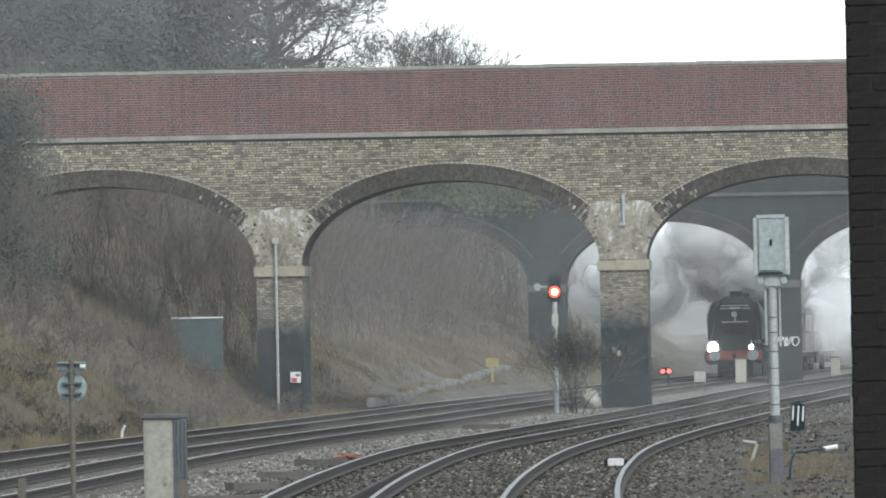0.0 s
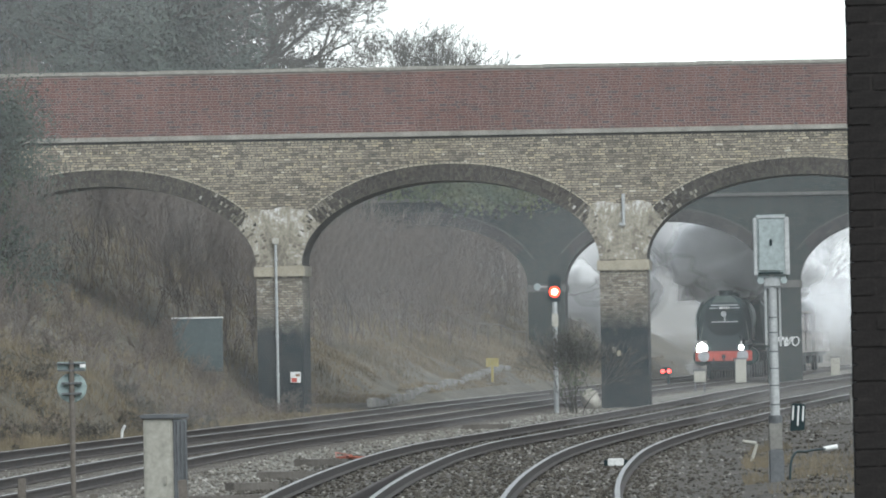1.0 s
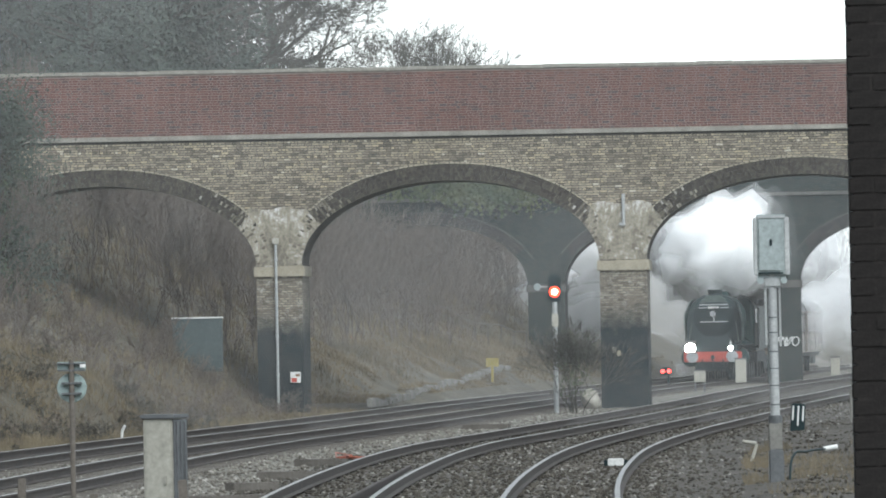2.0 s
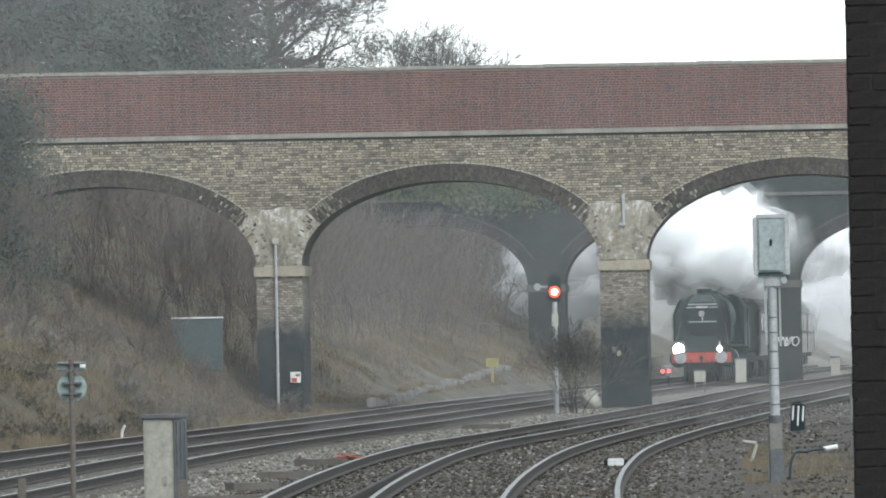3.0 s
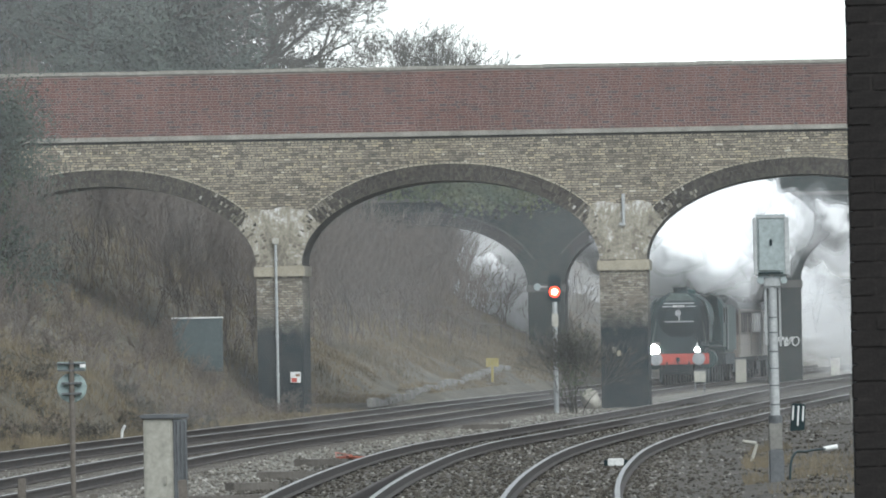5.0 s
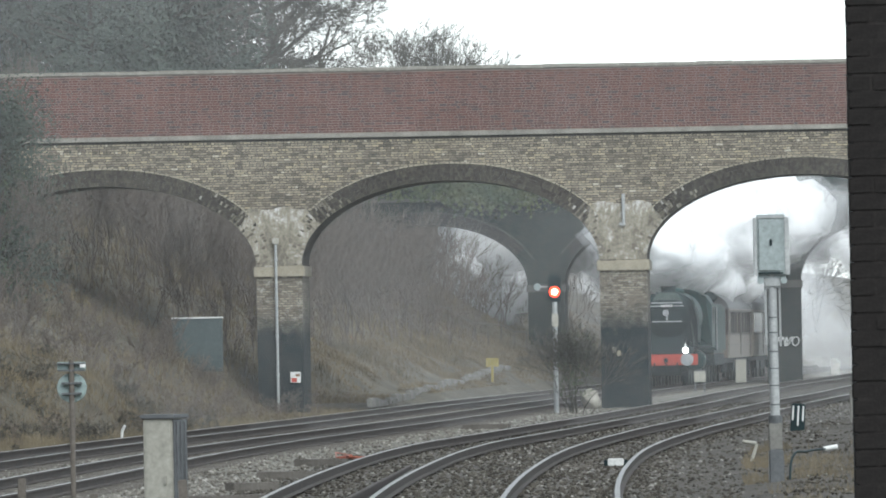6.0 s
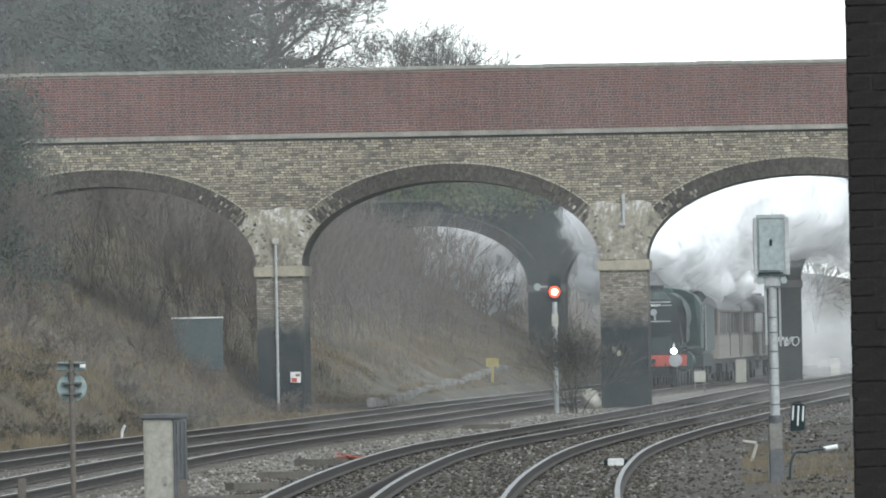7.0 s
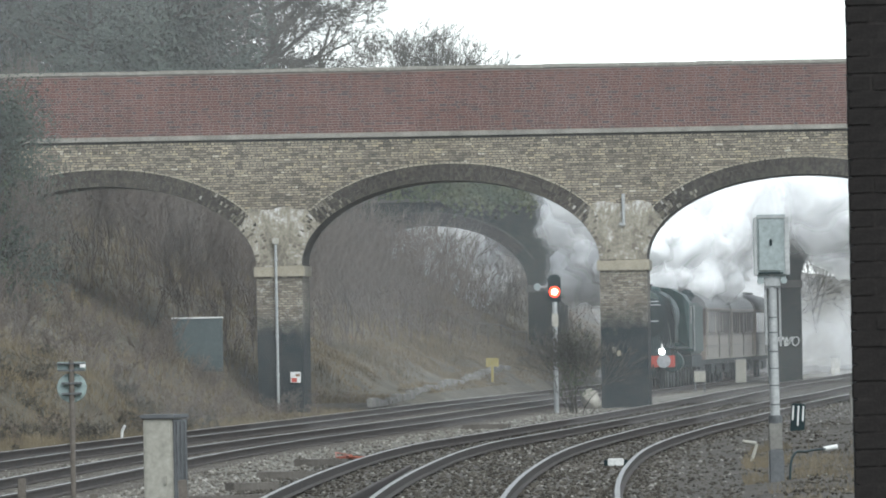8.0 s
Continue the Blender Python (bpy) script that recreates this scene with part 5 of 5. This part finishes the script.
    # short switch rails in the middle track
    for x0, y0, x1, y1 in ((-1.55, 112, -.62, 150), (-1.2, 112, -.55, 146)):
        bm = B()
        d = Vector((x1 - x0, y1 - y0, 0))
        box(bm, -.035, .035, 0, d.length, -.15, -.01, .01)
        t = tagged(part("switch_rail", bm, M["rail_side"]), "dark steel switch rail between the running rails", "rail", "switch rails")
        t.matrix_basis = pose(x0, y0, 0, 0, 0, -math.degrees(math.atan2(d.x, d.y)))
    for x, y in ((5.2, 155),):
        bm = B()
        rod(bm, (0, 0, 0), (.12, 0, .38), .03, .025, 8)
        rod(bm, (.1, 0, .38), (-.12, .1, .42), .04, .03, 8)
        t = tagged(part("broken_pipe", bm, M["cabinet_grey"]), "broken pale pipe sticking out of the ballast", "pipe", "broken pipes")
        t.matrix_basis = pose(x, y, ground_z(x, y) - .03)
    # cable that loops out of the ground beside the signal
    cv = bpy.data.curves.new("cable", 'CURVE')
    cv.dimensions, cv.bevel_depth, cv.bevel_resolution = '3D', .018, 2
    sp = cv.splines.new('BEZIER')
    pts = ((0, 0, -.1), (.06, .3, .32), (.3, 1, .4), (.62, 2, .42))
    sp.bezier_points.add(len(pts) - 1)
    for bp, q in zip(sp.bezier_points, pts):
        bp.co = q
        bp.handle_left_type = bp.handle_right_type = 'AUTO'
    cv.materials.append(M["loco_black"])
    cable = tagged(new("cable", cv), "black cable looping out of the ballast", "cable")
    cable.matrix_basis = pose(5.05, 133.5, ground_z(5.05, 133.5))
    bm = B()
    rod(bm, (.60, 2, .42), (.80, 2.1, .45), .035, .04, 10)
    part("cable_end", bm, M["white"], cable, "white cable end")
    pp = tagged(part("marker_post", box(B(), -.07, .07, -.05, .05, -.1, .78, .02), M["trough"]), "weathered pale concrete post with a rusty foot", "post", "short posts")
    pp.matrix_basis = pose(9.85, 219, ground_z(9.85, 219))


build_clutter()


def build_stones():
    """Loose ballast stones over the near ground, paler by the far tracks."""
    rnd = random.Random(9)
    sets = {"stone_bits": ([], []), "cinder_bits": ([], [])}
    for i in range(52000):
        y = 84 + 210 * rnd.random() ** 1.5
        lo, hi = max(-.05 * y, TRACK_A(y) - 2.0), .05 * y
        x = rnd.uniform(lo, hi)
        vs, fs = sets["cinder_bits" if x > TRACK_C(y) - 1.9 + rnd.gauss(0, .15) else "stone_bits"]
        if x > TRACK_D(y) + 1.4 and rnd.random() < .6:
            continue
        r = rnd.uniform(.018, .045)
        z = ground_z(x, y) + r * .3
        k = len(vs)
        for ax in ((1, 0, 0), (-1, 0, 0), (0, 1, 0), (0, -1, 0), (0, 0, 1), (0, 0, -1)):
            q = r * rnd.uniform(.6, 1.25)
            vs.append((x + ax[0] * q + rnd.gauss(0, r * .2), y + ax[1] * q, z + ax[2] * q * .8))
        for a, b, c in ((0, 2, 4), (2, 1, 4), (1, 3, 4), (3, 0, 4), (2, 0, 5), (1, 2, 5), (3, 1, 5), (0, 3, 5)):
            fs.append((k + a, k + b, k + c))
    for key, label in (("stone_bits", "loose grey ballast stones round the far tracks"), ("cinder_bits", "loose brown ballast stones round the near tracks")):
        tagged(raw("loose_ballast", *sets[key], M[key]), label, "ballast", kind="stuff")


M["stone_bits"] = island_material("ballast_stones", [(0.0, (0.08, 0.072, 0.06)), (0.5, (0.19, 0.175, 0.15)), (0.85, (0.27, 0.255, 0.225)), (1.0, (0.4, 0.385, 0.35))])
M["cinder_bits"] = island_material("cinder_stones", [(0.0, (0.035, 0.031, 0.025)), (0.5, (0.075, 0.066, 0.053)), (0.88, (0.13, 0.118, 0.1)), (1.0, (0.34, 0.33, 0.3))])
build_stones()



# ---- motions ----
def motions():
    times = [0, 1, 2, 3, 4, 5, 6, 7, 8]

    def vehicle(ob, back, length):
        rows = []
        for t in times:
            front = 413.0 - 8.9 * t + back
            y1 = front + length
            a = Vector((TRACK_B(front), front, 0.0))
            b = Vector((TRACK_B(y1), y1, 0.0))
            ang = math.degrees(math.atan2(-(b.x - a.x), b.y - a.y))
            rows.append((t, pose(a.x, a.y, 0.0, 0, 0, ang)))
        walk(ob, rows)
    vehicle(loco, 0.0, 13.5)
    vehicle(tender, 13.6, 8.0)
    for i, c in enumerate(coaches):
        vehicle(c, 22.2 + 20.0 * i, 19.5)
    for ob, rows in steam_moves:
        walk(ob, rows)


# ---- brickwork of the near bridge ----
def brick_box(vs, fs, x0, x1, z0, z1, yf, yb):
    k = len(vs)
    vs += [(x0, yb, z0), (x1, yb, z0), (x1, yb, z1), (x0, yb, z1), (x0, yf, z0), (x1, yf, z0), (x1, yf, z1), (x0, yf, z1)]
    fs += [(k + 4, k + 5, k + 6, k + 7), (k, k + 1, k + 5, k + 4), (k + 2, k + 3, k + 7, k + 6), (k + 1, k + 2, k + 6, k + 5), (k + 3, k, k + 4, k + 7)]


def build_brickwork(br, y, arches, crown, spring, string, top):
    rnd = random.Random(31)
    meshes = {}
    for w in (.207, .097):
        vs, fs = [], []
        brick_box(vs, fs, 0, w, 0, .061, -.014, .004)
        meshes[w] = bpy.data.meshes.new("brick")
        meshes[w].from_pydata(vs, [], fs)
        meshes[w].materials.append(M["yellow_brick_piece"])

    def clear(x, z):
        for c, h in arches:
            u = (x - c) / (h + .45)
            if abs(u) < 1 and z < spring + (crown - spring + .45) * math.sqrt(1 - u * u):
                return False
        return True
    sets = {"spandrel_bricks": ([], []), "parapet_bricks": ([], [])}
    picked = 0
    for name, z0, z1 in (("spandrel_bricks", spring, string), ("parapet_bricks", string + .15, top - .12)):
        vs, fs = sets[name]
        for row in range(int((z1 - z0) / .078)):
            z = z0 + .008 + row * .078
            x = -15.0 + .056 * (row % 2) + rnd.uniform(-.02, .02)
            k = row % 2
            while x < 15.4:
                k += 1
                w = .097 if (k % 2 if name == "parapet_bricks" else row % 3 == 1) else .207
                if name == "parapet_bricks" or (clear(x, z) and clear(x + w, z)):
                    proud = .012 + rnd.uniform(-.003, .004)
                    if name == "spandrel_bricks" and picked < 290 and -1.7 < x < 1.9 and z > string - .75:
                        o = new("brick", meshes[w])
                        o.parent = br
                        o.matrix_basis = pose(x, y + rnd.uniform(-.002, .002), z)
                        picked += 1
                    else:
                        brick_box(vs, fs, x, x + w, z, z + .061 + rnd.uniform(-.003, .002), y - proud, y + .004)
                x += w + .017 + rnd.uniform(-.003, .003)
    for name, mat, label in (("spandrel_bricks", "yellow_bricks", "mottled yellow stock bricks of the spandrel"), ("parapet_bricks", "red_bricks", "red bricks of the parapet")):
        tagged(raw(name, *sets[name], M[mat], br), label, kind="stuff")
    # four rings of bricks on edge round each arch
    vs, fs, slot = [], [], []
    for c, h in arches[:3]:
        rise = crown - spring
        a = 0.0
        while a < math.pi:
            ca, sa = math.cos(a), math.sin(a)
            step = .078 / math.hypot(h * sa, rise * ca)
            n = Vector((ca / h, sa / rise)).normalized()
            q = Vector((c + h * ca, spring + rise * sa))
            tang = Vector((n.y, -n.x)) * .033
            end = min(a, math.pi - a)
            for ring in range(4):
                r0, r1 = .008 + ring * .131, .126 + ring * .131
                k = len(vs)
                f = y - .052 - rnd.uniform(0, .008)
                ring4 = [q + n * r0 - tang, q + n * r0 + tang, q + n * r1 + tang * 1.05, q + n * r1 - tang * 1.05]
                vs += [(p.x, y - .038, p.y) for p in ring4] + [(p.x, f, p.y) for p in ring4]
                fs += [(k + 4, k + 5, k + 6, k + 7), (k, k + 1, k + 5, k + 4), (k + 2, k + 3, k + 7, k + 6), (k + 1, k + 2, k + 6, k + 5), (k + 3, k, k + 4, k + 7)]
                slot += [1 if end + rnd.gauss(0, .16) < .58 else 0] * 5
            a += step
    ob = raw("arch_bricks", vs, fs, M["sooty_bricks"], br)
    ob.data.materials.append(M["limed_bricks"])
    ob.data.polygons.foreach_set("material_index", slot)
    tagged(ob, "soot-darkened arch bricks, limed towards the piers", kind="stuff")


build_brickwork(near, 282.7, [(-10.64, 4.79), (0.23, 4.65), (11.28, 4.92)], 7.01, 4.44, 8.41, 10.60)

for nm, tr in (("track_far", TRACK_A), ("track_train", TRACK_B), ("track_middle", TRACK_C), ("track_near", TRACK_D)):
    build_track(nm, tr, 80, 560, "railway track of polished steel rails on stone ballast")

motions()
